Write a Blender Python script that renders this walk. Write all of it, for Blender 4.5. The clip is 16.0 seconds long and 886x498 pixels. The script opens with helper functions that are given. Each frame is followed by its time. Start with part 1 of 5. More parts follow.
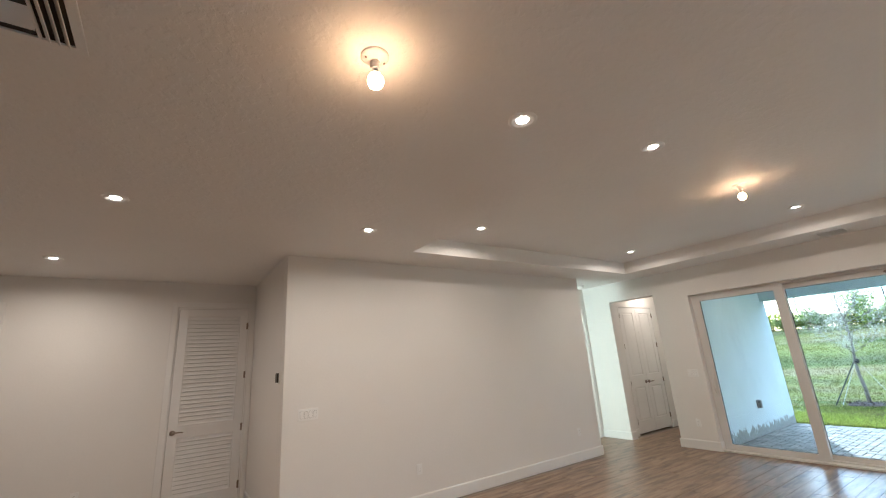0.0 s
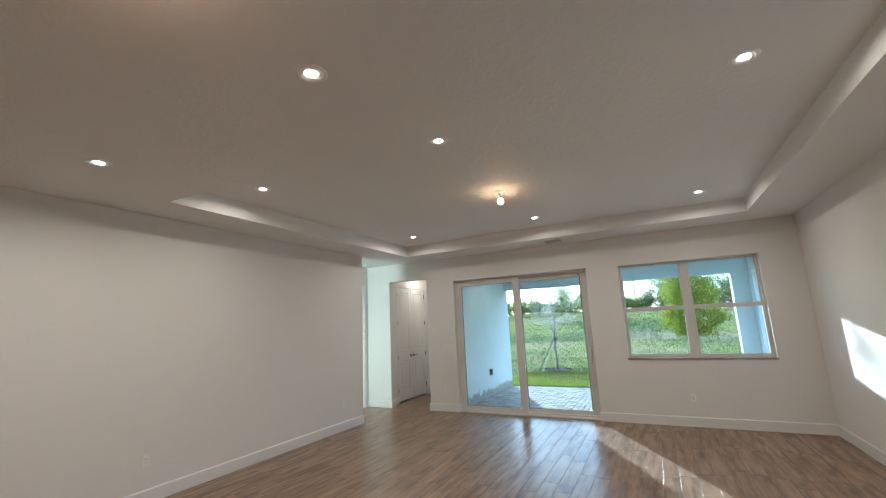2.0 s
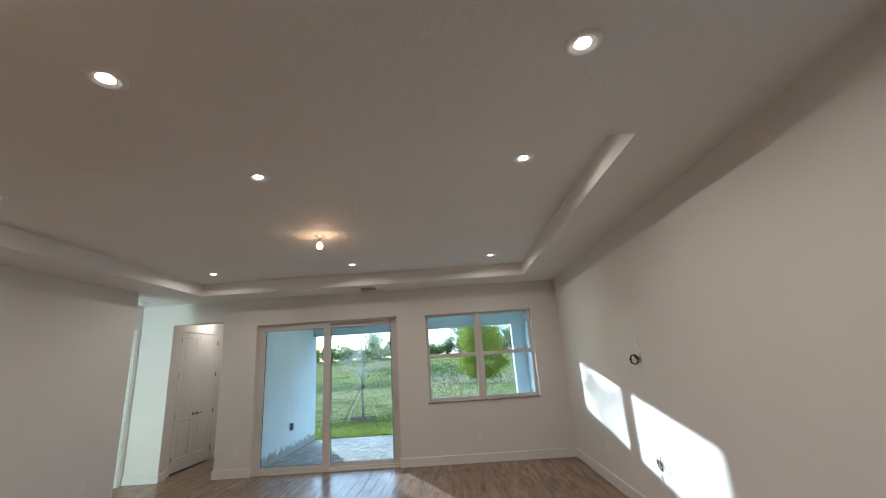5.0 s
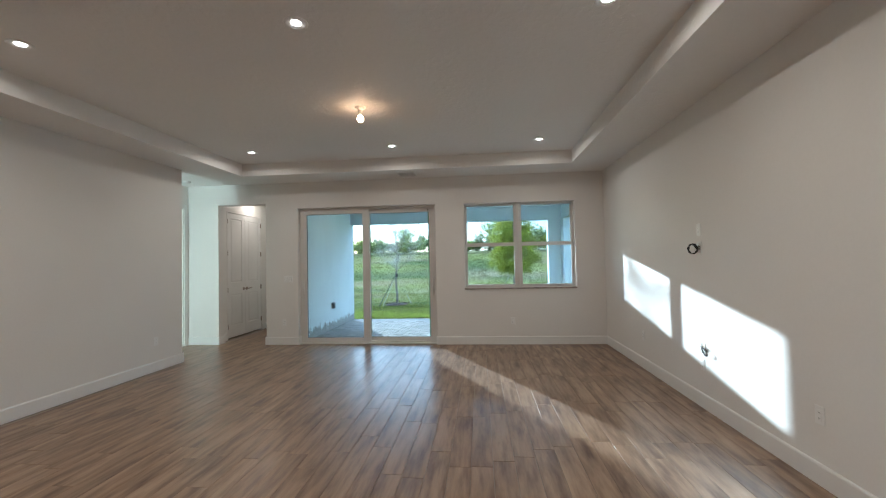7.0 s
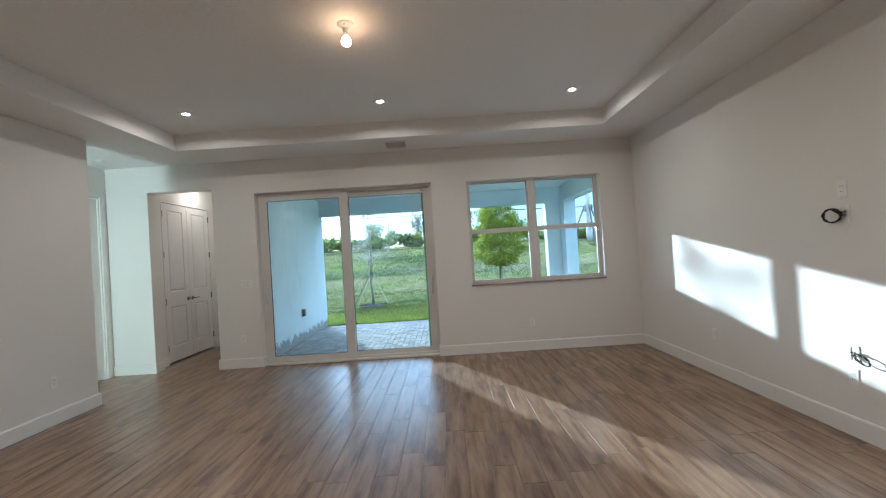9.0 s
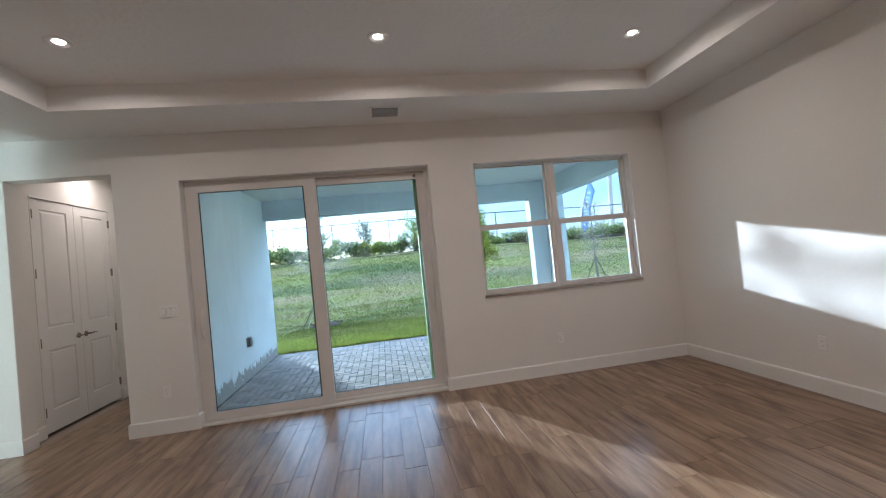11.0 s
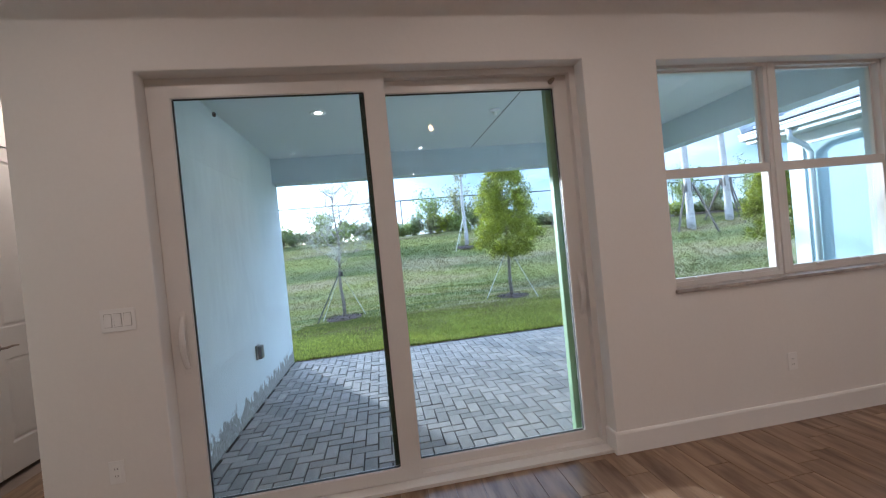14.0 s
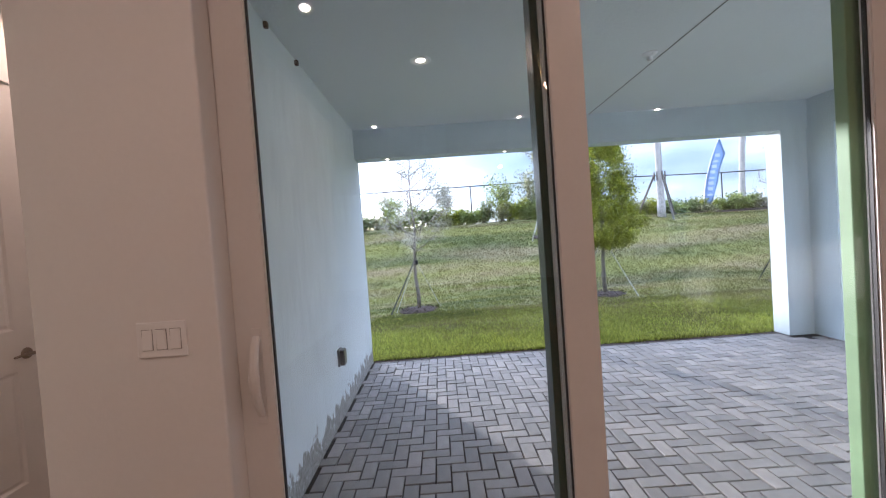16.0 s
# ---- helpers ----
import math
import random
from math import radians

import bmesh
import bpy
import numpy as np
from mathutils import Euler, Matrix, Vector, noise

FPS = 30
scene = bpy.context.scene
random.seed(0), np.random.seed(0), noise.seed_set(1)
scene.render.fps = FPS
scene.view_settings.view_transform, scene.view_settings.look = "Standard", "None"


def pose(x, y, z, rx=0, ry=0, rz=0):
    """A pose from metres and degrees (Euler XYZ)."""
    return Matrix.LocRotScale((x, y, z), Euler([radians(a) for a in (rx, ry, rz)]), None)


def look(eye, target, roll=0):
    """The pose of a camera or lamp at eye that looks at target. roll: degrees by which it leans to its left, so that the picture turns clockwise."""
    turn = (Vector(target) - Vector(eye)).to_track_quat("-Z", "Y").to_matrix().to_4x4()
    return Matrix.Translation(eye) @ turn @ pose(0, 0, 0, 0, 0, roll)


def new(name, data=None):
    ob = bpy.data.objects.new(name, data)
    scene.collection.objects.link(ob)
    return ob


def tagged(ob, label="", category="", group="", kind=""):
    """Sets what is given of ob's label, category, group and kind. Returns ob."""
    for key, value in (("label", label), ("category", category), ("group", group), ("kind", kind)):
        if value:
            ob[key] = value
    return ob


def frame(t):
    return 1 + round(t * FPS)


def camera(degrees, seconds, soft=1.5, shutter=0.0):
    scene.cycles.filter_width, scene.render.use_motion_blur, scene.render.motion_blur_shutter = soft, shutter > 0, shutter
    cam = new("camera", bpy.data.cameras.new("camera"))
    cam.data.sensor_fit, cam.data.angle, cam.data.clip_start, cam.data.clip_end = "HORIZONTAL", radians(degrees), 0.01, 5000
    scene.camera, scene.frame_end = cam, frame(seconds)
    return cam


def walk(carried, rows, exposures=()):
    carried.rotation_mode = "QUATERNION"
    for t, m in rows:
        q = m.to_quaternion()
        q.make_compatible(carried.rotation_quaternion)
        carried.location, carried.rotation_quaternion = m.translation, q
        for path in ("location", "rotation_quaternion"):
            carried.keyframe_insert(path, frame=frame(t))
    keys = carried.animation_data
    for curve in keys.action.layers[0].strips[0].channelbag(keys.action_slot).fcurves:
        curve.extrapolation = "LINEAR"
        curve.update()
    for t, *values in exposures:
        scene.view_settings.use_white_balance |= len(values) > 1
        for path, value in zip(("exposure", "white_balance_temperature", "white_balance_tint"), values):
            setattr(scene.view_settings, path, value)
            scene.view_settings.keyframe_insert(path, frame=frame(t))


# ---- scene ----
cam = camera(95.0, 16.0, soft=1.2)
PATH = [
    (0, (0.089, 0.181, 1.642), (1.18, 1.771, 2.171), -3.8),
    (0.5, (0.101, 0.199, 1.637), (1.289, 1.743, 2.087), -3.4),
    (1, (0.159, 0.185, 1.628), (1.512, 1.604, 2.021), -2.8),
    (1.5, (0.219, 0.157, 1.624), (1.774, 1.358, 1.995), -2.4),
    (2, (0.249, 0.148, 1.619), (2.002, 1.038, 1.984), -2.6),
    (2.5, (0.238, 0.198, 1.643), (2.136, 0.725, 1.991), -3.1),
    (3, (0.215, 0.177, 1.628), (2.178, 0.365, 1.965), -3.5),
    (3.5, (0.193, 0.128, 1.617), (2.16, 0.046, 1.971), -3.7),
    (3.7, (0.183, 0.116, 1.618), (2.14, -0.059, 1.99), -3.9),
    (5.8, (0.163, 0.177, 1.639), (2.079, 0.351, 2.187), -4.1),
    (6, (0.182, 0.228, 1.621), (2.12, 0.476, 2.045), -3.8),
    (6.5, (0.238, 0.278, 1.53), (2.219, 0.512, 1.683), -2.3),
    (7, (0.399, 0.342, 1.456), (2.39, 0.524, 1.512), -1.2),
    (7.5, (0.658, 0.468, 1.447), (2.651, 0.643, 1.455), -1.7),
    (8, (0.999, 0.593, 1.429), (2.995, 0.707, 1.424), -2.4),
    (8.5, (1.346, 0.763, 1.407), (3.345, 0.828, 1.422), -3.2),
    (9, (1.724, 0.984, 1.419), (3.724, 0.988, 1.446), -3.6),
    (9.2, (1.857, 1.081, 1.431), (3.857, 1.052, 1.467), -3.7),
    (11.3, (3.353, 1.794, 1.416), (5.326, 1.465, 1.445), -5.9),
    (11.5, (3.525, 1.849, 1.421), (5.496, 1.51, 1.431), -6.0),
    (12, (3.839, 1.976, 1.417), (5.799, 1.58, 1.411), -6.3),
    (12.5, (4.187, 2.132, 1.429), (6.151, 1.753, 1.41), -6.2),
    (13, (4.496, 2.205, 1.396), (6.462, 1.837, 1.376), -6.0),
    (13.5, (4.789, 2.295, 1.387), (6.76, 1.954, 1.366), -5.8),
    (14, (5.129, 2.448, 1.398), (7.104, 2.139, 1.376), -5.6),
    (14.5, (5.414, 2.536, 1.406), (7.387, 2.212, 1.396), -5.0),
    (15, (5.665, 2.639, 1.402), (7.644, 2.353, 1.402), -4.6),
    (15.5, (5.91, 2.747, 1.44), (7.899, 2.537, 1.414), -4.0),
    (16, (6.116, 2.874, 1.441), (8.115, 2.856, 1.385), -4.1),
]
EXPOSURES = [(0.0, 2.38, 5120, 1), (3.5, 1.90, 4720, -5), (6.0, 1.85, 5100, 3), (7.0, 1.88, 4850, -2), (9.0, 1.92, 4750, -2), (12.5, 1.75, 5150, 11), (14.5, 1.71, 5200, 12), (15.2, 1.60, 5550, 17), (16.0, 1.60, 5850, 25)]
walk(cam, [(t, look(eye, target, roll)) for t, eye, target, roll in PATH], EXPOSURES)
# ---------------------------------------------------------------- light
SUN_WAY = Vector((-1.786, -1.0, -0.352)).normalized()
sun = new("sun", bpy.data.lights.new("sun", "SUN"))
sun.data.energy, sun.data.angle, sun.data.color = 3.4, radians(1.0), (1.0, 0.95, 0.84)
sun.matrix_world = look((40, 22, 10), Vector((40, 22, 10)) + SUN_WAY)

world = bpy.data.worlds.new("sky")
scene.world = world
world.use_nodes = True
wn = world.node_tree.nodes
sky = wn.new("ShaderNodeTexSky")
sky.sky_type, sky.sun_disc = "NISHITA", False
sky.sun_elevation, sky.sun_rotation = radians(9.7), math.atan2(1.786, 1.0)
sky.air_density, sky.dust_density, sky.ozone_density = 1.0, 0.5, 2.6
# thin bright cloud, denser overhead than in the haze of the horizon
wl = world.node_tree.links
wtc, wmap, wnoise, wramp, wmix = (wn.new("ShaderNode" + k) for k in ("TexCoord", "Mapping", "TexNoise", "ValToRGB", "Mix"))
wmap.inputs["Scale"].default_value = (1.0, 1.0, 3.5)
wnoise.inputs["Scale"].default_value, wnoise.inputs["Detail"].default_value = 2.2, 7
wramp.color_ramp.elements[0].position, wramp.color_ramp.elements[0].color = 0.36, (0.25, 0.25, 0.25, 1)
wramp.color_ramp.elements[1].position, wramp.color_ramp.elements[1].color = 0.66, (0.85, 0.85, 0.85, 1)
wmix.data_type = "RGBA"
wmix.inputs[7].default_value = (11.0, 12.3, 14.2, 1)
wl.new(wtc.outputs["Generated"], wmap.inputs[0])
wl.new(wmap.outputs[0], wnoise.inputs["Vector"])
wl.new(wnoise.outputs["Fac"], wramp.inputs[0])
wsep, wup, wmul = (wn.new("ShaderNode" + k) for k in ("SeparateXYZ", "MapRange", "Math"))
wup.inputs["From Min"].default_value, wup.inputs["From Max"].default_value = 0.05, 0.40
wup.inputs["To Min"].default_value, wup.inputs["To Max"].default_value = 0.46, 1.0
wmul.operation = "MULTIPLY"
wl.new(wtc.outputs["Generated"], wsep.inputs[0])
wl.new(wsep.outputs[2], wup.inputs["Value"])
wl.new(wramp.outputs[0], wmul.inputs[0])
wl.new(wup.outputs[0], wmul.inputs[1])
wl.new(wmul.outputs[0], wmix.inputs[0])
wl.new(sky.outputs[0], wmix.inputs[6])
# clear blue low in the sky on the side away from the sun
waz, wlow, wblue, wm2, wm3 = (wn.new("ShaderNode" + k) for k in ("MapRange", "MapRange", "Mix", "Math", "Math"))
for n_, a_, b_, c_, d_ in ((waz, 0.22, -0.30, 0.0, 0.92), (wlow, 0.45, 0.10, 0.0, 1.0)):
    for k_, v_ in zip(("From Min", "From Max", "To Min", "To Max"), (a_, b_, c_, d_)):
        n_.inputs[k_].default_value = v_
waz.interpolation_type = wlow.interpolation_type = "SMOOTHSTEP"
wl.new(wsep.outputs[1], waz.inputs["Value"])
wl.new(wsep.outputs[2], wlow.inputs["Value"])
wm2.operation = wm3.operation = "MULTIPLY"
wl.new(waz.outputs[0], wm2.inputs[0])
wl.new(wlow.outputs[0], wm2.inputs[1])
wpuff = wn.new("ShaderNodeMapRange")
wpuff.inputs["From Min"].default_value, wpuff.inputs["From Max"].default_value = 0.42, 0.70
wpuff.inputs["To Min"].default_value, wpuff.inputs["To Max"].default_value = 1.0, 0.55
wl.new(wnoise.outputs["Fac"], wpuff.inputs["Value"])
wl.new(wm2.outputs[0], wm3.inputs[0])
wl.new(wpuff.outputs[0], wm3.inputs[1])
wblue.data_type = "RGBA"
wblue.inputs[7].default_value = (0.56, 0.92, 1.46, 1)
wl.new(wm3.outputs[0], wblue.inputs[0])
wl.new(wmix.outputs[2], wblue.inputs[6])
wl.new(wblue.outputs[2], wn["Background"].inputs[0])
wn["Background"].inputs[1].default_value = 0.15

WARM = (1.0, 0.72, 0.51)


# ---------------------------------------------------------------- helpers
def mesh_of(bm, name, material):
    me = bpy.data.meshes.new(name)
    bm.normal_update()
    bm.to_mesh(me)
    bm.free()
    if material:
        me.materials.append(material)
    return me


def part(name, bm, material, parent=None, label="", smooth=False):
    """One mesh object out of a bmesh, under a thing or a part."""
    ob = new(name, mesh_of(bm, name, material))
    if smooth:
        for p in ob.data.polygons:
            p.use_smooth = True
    if parent:
        ob.parent = parent
    if label:
        ob["label"] = label
    return ob


def thing(name, label, category, group="", at=(0, 0, 0), turn=0):
    ob = new(name)
    ob.matrix_world = pose(*at, 0, 0, turn)
    ob.empty_display_size = 0.1
    return tagged(ob, label, category, group)


def structure(name, bm, material, label, category="wall"):
    return tagged(part(name, bm, material), label, category, kind="structure")


def box(bm, lo, hi, bevel=0.0, seg=2):
    c = [(a + b) / 2 for a, b in zip(lo, hi)]
    s = [b - a for a, b in zip(lo, hi)]
    vs = bmesh.ops.create_cube(bm, size=1, matrix=Matrix.LocRotScale(c, None, s))["verts"]
    if bevel:
        es = list({e for v in vs for e in v.link_edges})
        bmesh.ops.bevel(bm, geom=es, offset=bevel, segments=seg, affect="EDGES", profile=0.5)
    return bm


def boxed(lo, hi, bevel=0.0, seg=2):
    return box(bmesh.new(), lo, hi, bevel, seg)


def rod(bm, a, b, r0, r1=None, seg=10, caps=True):
    a, b = Vector(a), Vector(b)
    d = b - a
    m = Matrix.Translation((a + b) / 2) @ d.to_track_quat("Z", "Y").to_matrix().to_4x4()
    bmesh.ops.create_cone(bm, cap_ends=caps, segments=seg, radius1=r0, radius2=r0 if r1 is None else r1, depth=d.length, matrix=m)
    return bm


def lathe(bm, profile, seg=24, m=None):
    """Turns (radius, z) pairs round z."""
    rings = []
    for r, z in profile:
        rings.append([bm.verts.new(((m or Matrix()) @ Vector((r * math.cos(a), r * math.sin(a), z)))) for a in (2 * math.pi * i / seg for i in range(seg))])
    for p, q in zip(rings, rings[1:]):
        for i in range(seg):
            bm.faces.new((p[i], p[(i + 1) % seg], q[(i + 1) % seg], q[i]))
    bmesh.ops.remove_doubles(bm, verts=bm.verts, dist=1e-6)
    bmesh.ops.recalc_face_normals(bm, faces=bm.faces)
    return bm


def tube(bm, points, r, seg=8):
    rings = []
    n = len(points)
    for i, p in enumerate(points):
        d = Vector(points[min(i + 1, n - 1)]) - Vector(points[max(i - 1, 0)])
        q = d.to_track_quat("Z", "Y")
        rr = r[i] if isinstance(r, (list, tuple)) else r
        rings.append([bm.verts.new(Vector(p) + q @ Vector((rr * math.cos(a), rr * math.sin(a), 0))) for a in (2 * math.pi * k / seg for k in range(seg))])
    for p, q in zip(rings, rings[1:]):
        off = min(range(seg), key=lambda k: (p[0].co - q[k].co).length)
        for i in range(seg):
            bm.faces.new((p[i], p[(i + 1) % seg], q[(i + 1 + off) % seg], q[(i + off) % seg]))
    bm.faces.new(rings[0][::-1])
    bm.faces.new(rings[-1])
    return bm


def panel(axis, lo, hi, u0, u1, z0, z1, holes=()):
    """A wall slab between lo and hi on its axis ('x' or 'y'), with holes (u0, u1, z0, z1) cut right through."""
    bm = bmesh.new()
    us = sorted({u0, u1, *[v for h in holes for v in h[:2]]})
    zs = sorted({z0, z1, *[v for h in holes for v in h[2:]]})
    solid = {}
    for i in range(len(us) - 1):
        for j in range(len(zs) - 1):
            cu, cz = (us[i] + us[i + 1]) / 2, (zs[j] + zs[j + 1]) / 2
            solid[i, j] = not any(h[0] < cu < h[1] and h[2] < cz < h[3] for h in holes)

    def v(u, z, w):
        return bm.verts.new((w, u, z) if axis == "x" else (u, w, z))

    for (i, j), s in solid.items():
        if not s:
            continue
        a, b, c, d = us[i], us[i + 1], zs[j], zs[j + 1]
        for w in (lo, hi):
            bm.faces.new((v(a, c, w), v(b, c, w), v(b, d, w), v(a, d, w)))
        for side, (p, q) in {(-1, 0): ((a, c), (a, d)), (1, 0): ((b, c), (b, d)), (0, -1): ((a, c), (b, c)), (0, 1): ((a, d), (b, d))}.items():
            if not solid.get((i + side[0], j + side[1]), False):
                bm.faces.new((v(*p, lo), v(*q, lo), v(*q, hi), v(*p, hi)))
    bmesh.ops.remove_doubles(bm, verts=bm.verts, dist=1e-5)
    bmesh.ops.recalc_face_normals(bm, faces=bm.faces)
    return bm


def soften(ob, width=0.007, seg=3):
    m = ob.modifiers.new("rounded", "BEVEL")
    m.width, m.segments, m.limit_method, m.angle_limit = width, seg, "ANGLE", radians(60)
    return ob


# ---------------------------------------------------------------- materials
def nodes_of(name):
    m = bpy.data.materials.new(name)
    m.use_nodes = True
    nt = m.node_tree
    return m, nt, nt.nodes["Principled BSDF"]


def put(nt, kind, at=None, **values):
    n = nt.nodes.new(kind)
    for k, v in values.items():
        n.inputs[k.replace("_", " ")].default_value = v
    return n


def coords(nt, stretch=(1, 1, 1), offset=None):
    tc, mp = nt.nodes.new("ShaderNodeTexCoord"), nt.nodes.new("ShaderNodeMapping")
    mp.inputs["Scale"].default_value = stretch
    nt.links.new(tc.outputs["Object"], mp.inputs["Vector"])
    if offset:
        nt.links.new(offset, mp.inputs["Location"])
    return mp.outputs["Vector"]


def noise_of(nt, vec, scale, detail=4, rough=0.55):
    n = put(nt, "ShaderNodeTexNoise", Scale=scale, Detail=detail, Roughness=rough)
    nt.links.new(vec, n.inputs["Vector"])
    return n.outputs["Fac"]


def ramp_of(nt, fac, stops):
    r = nt.nodes.new("ShaderNodeValToRGB")
    el = r.color_ramp.elements
    while len(el) < len(stops):
        el.new(0.5)
    for e, (p, c) in zip(el, stops):
        e.position, e.color = p, (*c, 1)
    nt.links.new(fac, r.inputs["Fac"])
    return r.outputs["Color"]


def mixed(nt, fac, a, b, mode="MIX"):
    n = nt.nodes.new("ShaderNodeMix")
    n.data_type, n.blend_type = "RGBA", mode
    for s, v in ((n.inputs[0], fac), (n.inputs[6], a), (n.inputs[7], b)):
        if isinstance(v, (int, float)):
            s.default_value = v
        elif isinstance(v, tuple):
            s.default_value = (*v, 1)
        else:
            nt.links.new(v, s)
    return n.outputs[2]


def bumped(nt, bsdf, fac, strength, distance=0.002):
    b = put(nt, "ShaderNodeBump", Strength=strength, Distance=distance)
    nt.links.new(fac, b.inputs["Height"])
    nt.links.new(b.outputs["Normal"], bsdf.inputs["Normal"])


def plain(name, col, rough=0.5, metal=0.0, vary=0.08, scale=3.0, fine=60.0, bump=0.1, bscale=150.0, dist=0.001, coat=0.0):
    """A painted or solid surface: broad mottling, fine grain and a light relief."""
    m, nt, b = nodes_of(name)
    vec = coords(nt)
    lo, hi = tuple(c * (1 - vary) for c in col), tuple(min(1, c * (1 + vary)) for c in col)
    broad = ramp_of(nt, noise_of(nt, vec, scale), [(0.3, lo), (0.7, hi)])
    grain = ramp_of(nt, noise_of(nt, vec, fine, 3), [(0.3, (1 - vary * 0.7,) * 3), (0.7, (1, 1, 1))])
    nt.links.new(mixed(nt, 1.0, broad, grain, "MULTIPLY"), b.inputs["Base Color"])
    b.inputs["Roughness"].default_value, b.inputs["Metallic"].default_value = rough, metal
    b.inputs["Coat Weight"].default_value = coat
    if bump:
        bumped(nt, b, noise_of(nt, vec, bscale, 3), bump, dist)
    return m


def glow(name, col, strength):
    m, nt, b = nodes_of(name)
    b.inputs["Base Color"].default_value = (0.9, 0.9, 0.9, 1)
    b.inputs["Emission Color"].default_value = (*col, 1)
    b.inputs["Emission Strength"].default_value = strength
    return m


def glass_of(name, tint, gloss=1.0):
    """A clear pane: light passes through with a tint, and the mirror image grows at a slant."""
    m = bpy.data.materials.new(name)
    m.use_nodes = True
    nt = m.node_tree
    nt.nodes.remove(nt.nodes["Principled BSDF"])
    clear, shine = nt.nodes.new("ShaderNodeBsdfTransparent"), nt.nodes.new("ShaderNodeBsdfGlossy")
    clear.inputs[0].default_value, shine.inputs["Roughness"].default_value = (*tint, 1), 0.0
    lw, pw, ma, mx = nt.nodes.new("ShaderNodeLayerWeight"), nt.nodes.new("ShaderNodeMath"), nt.nodes.new("ShaderNodeMath"), nt.nodes.new("ShaderNodeMixShader")
    pw.operation, pw.inputs[1].default_value = "POWER", 4.5
    ma.operation, ma.inputs[1].default_value, ma.inputs[2].default_value = "MULTIPLY_ADD", 0.9, 0.045 * gloss
    nt.links.new(lw.outputs["Facing"], pw.inputs[0])
    nt.links.new(pw.outputs[0], ma.inputs[0])
    nt.links.new(ma.outputs[0], mx.inputs[0])
    nt.links.new(clear.outputs[0], mx.inputs[1])
    nt.links.new(shine.outputs[0], mx.inputs[2])
    nt.links.new(mx.outputs[0], nt.nodes["Material Output"].inputs[0])
    return m


def wood_plank(name, island):
    """Grey-brown wood-look tile with grain along x, each plank its own piece of wood."""
    m, nt, b = nodes_of(name)
    rnd = nt.nodes.new("ShaderNodeNewGeometry").outputs["Random Per Island"] if island else nt.nodes.new("ShaderNodeObjectInfo").outputs["Random"]
    sc = put(nt, "ShaderNodeVectorMath")
    sc.operation = "SCALE"
    sc.inputs[0].default_value = (37.0, 91.0, 53.0)
    nt.links.new(rnd, sc.inputs["Scale"])
    grain = noise_of(nt, coords(nt, (0.9, 6.5, 4), sc.outputs[0]), 2.1, 6, 0.58)
    fine = noise_of(nt, coords(nt, (6, 160, 30), sc.outputs[0]), 1.5, 3, 0.6)
    knot = noise_of(nt, coords(nt, (0.9, 4.0, 1), sc.outputs[0]), 2.4, 4, 0.55)
    col = ramp_of(nt, grain, [(0.26, (0.098, 0.053, 0.029)), (0.40, (0.206, 0.130, 0.078)), (0.54, (0.300, 0.202, 0.128)), (0.76, (0.410, 0.295, 0.198))])
    col = mixed(nt, 0.22, col, ramp_of(nt, fine, [(0.3, (0.45, 0.42, 0.40)), (0.7, (1, 1, 1))]), "MULTIPLY")
    col = mixed(nt, 0.7, col, ramp_of(nt, knot, [(0.28, (0.40, 0.31, 0.26)), (0.44, (0.90, 0.86, 0.82)), (0.70, (1.0, 1.0, 1.0))]), "MULTIPLY")
    col = mixed(nt, 1.0, col, ramp_of(nt, rnd, [(0.0, (0.88, 0.85, 0.82)), (0.5, (0.97, 0.96, 0.94)), (1.0, (1.06, 1.06, 1.05))]), "MULTIPLY")
    nt.links.new(col, b.inputs["Base Color"])
    r = nt.nodes.new("ShaderNodeMapRange")
    r.inputs["To Min"].default_value, r.inputs["To Max"].default_value = 0.40, 0.54
    nt.links.new(fine, r.inputs["Value"])
    nt.links.new(r.outputs[0], b.inputs["Roughness"])
    b.inputs["Coat Weight"].default_value, b.inputs["Coat Roughness"].default_value = 0.62, 0.27
    b.inputs["Specular IOR Level"].default_value = 0.25
    bumped(nt, b, fine, 0.03, 0.0004)
    return m


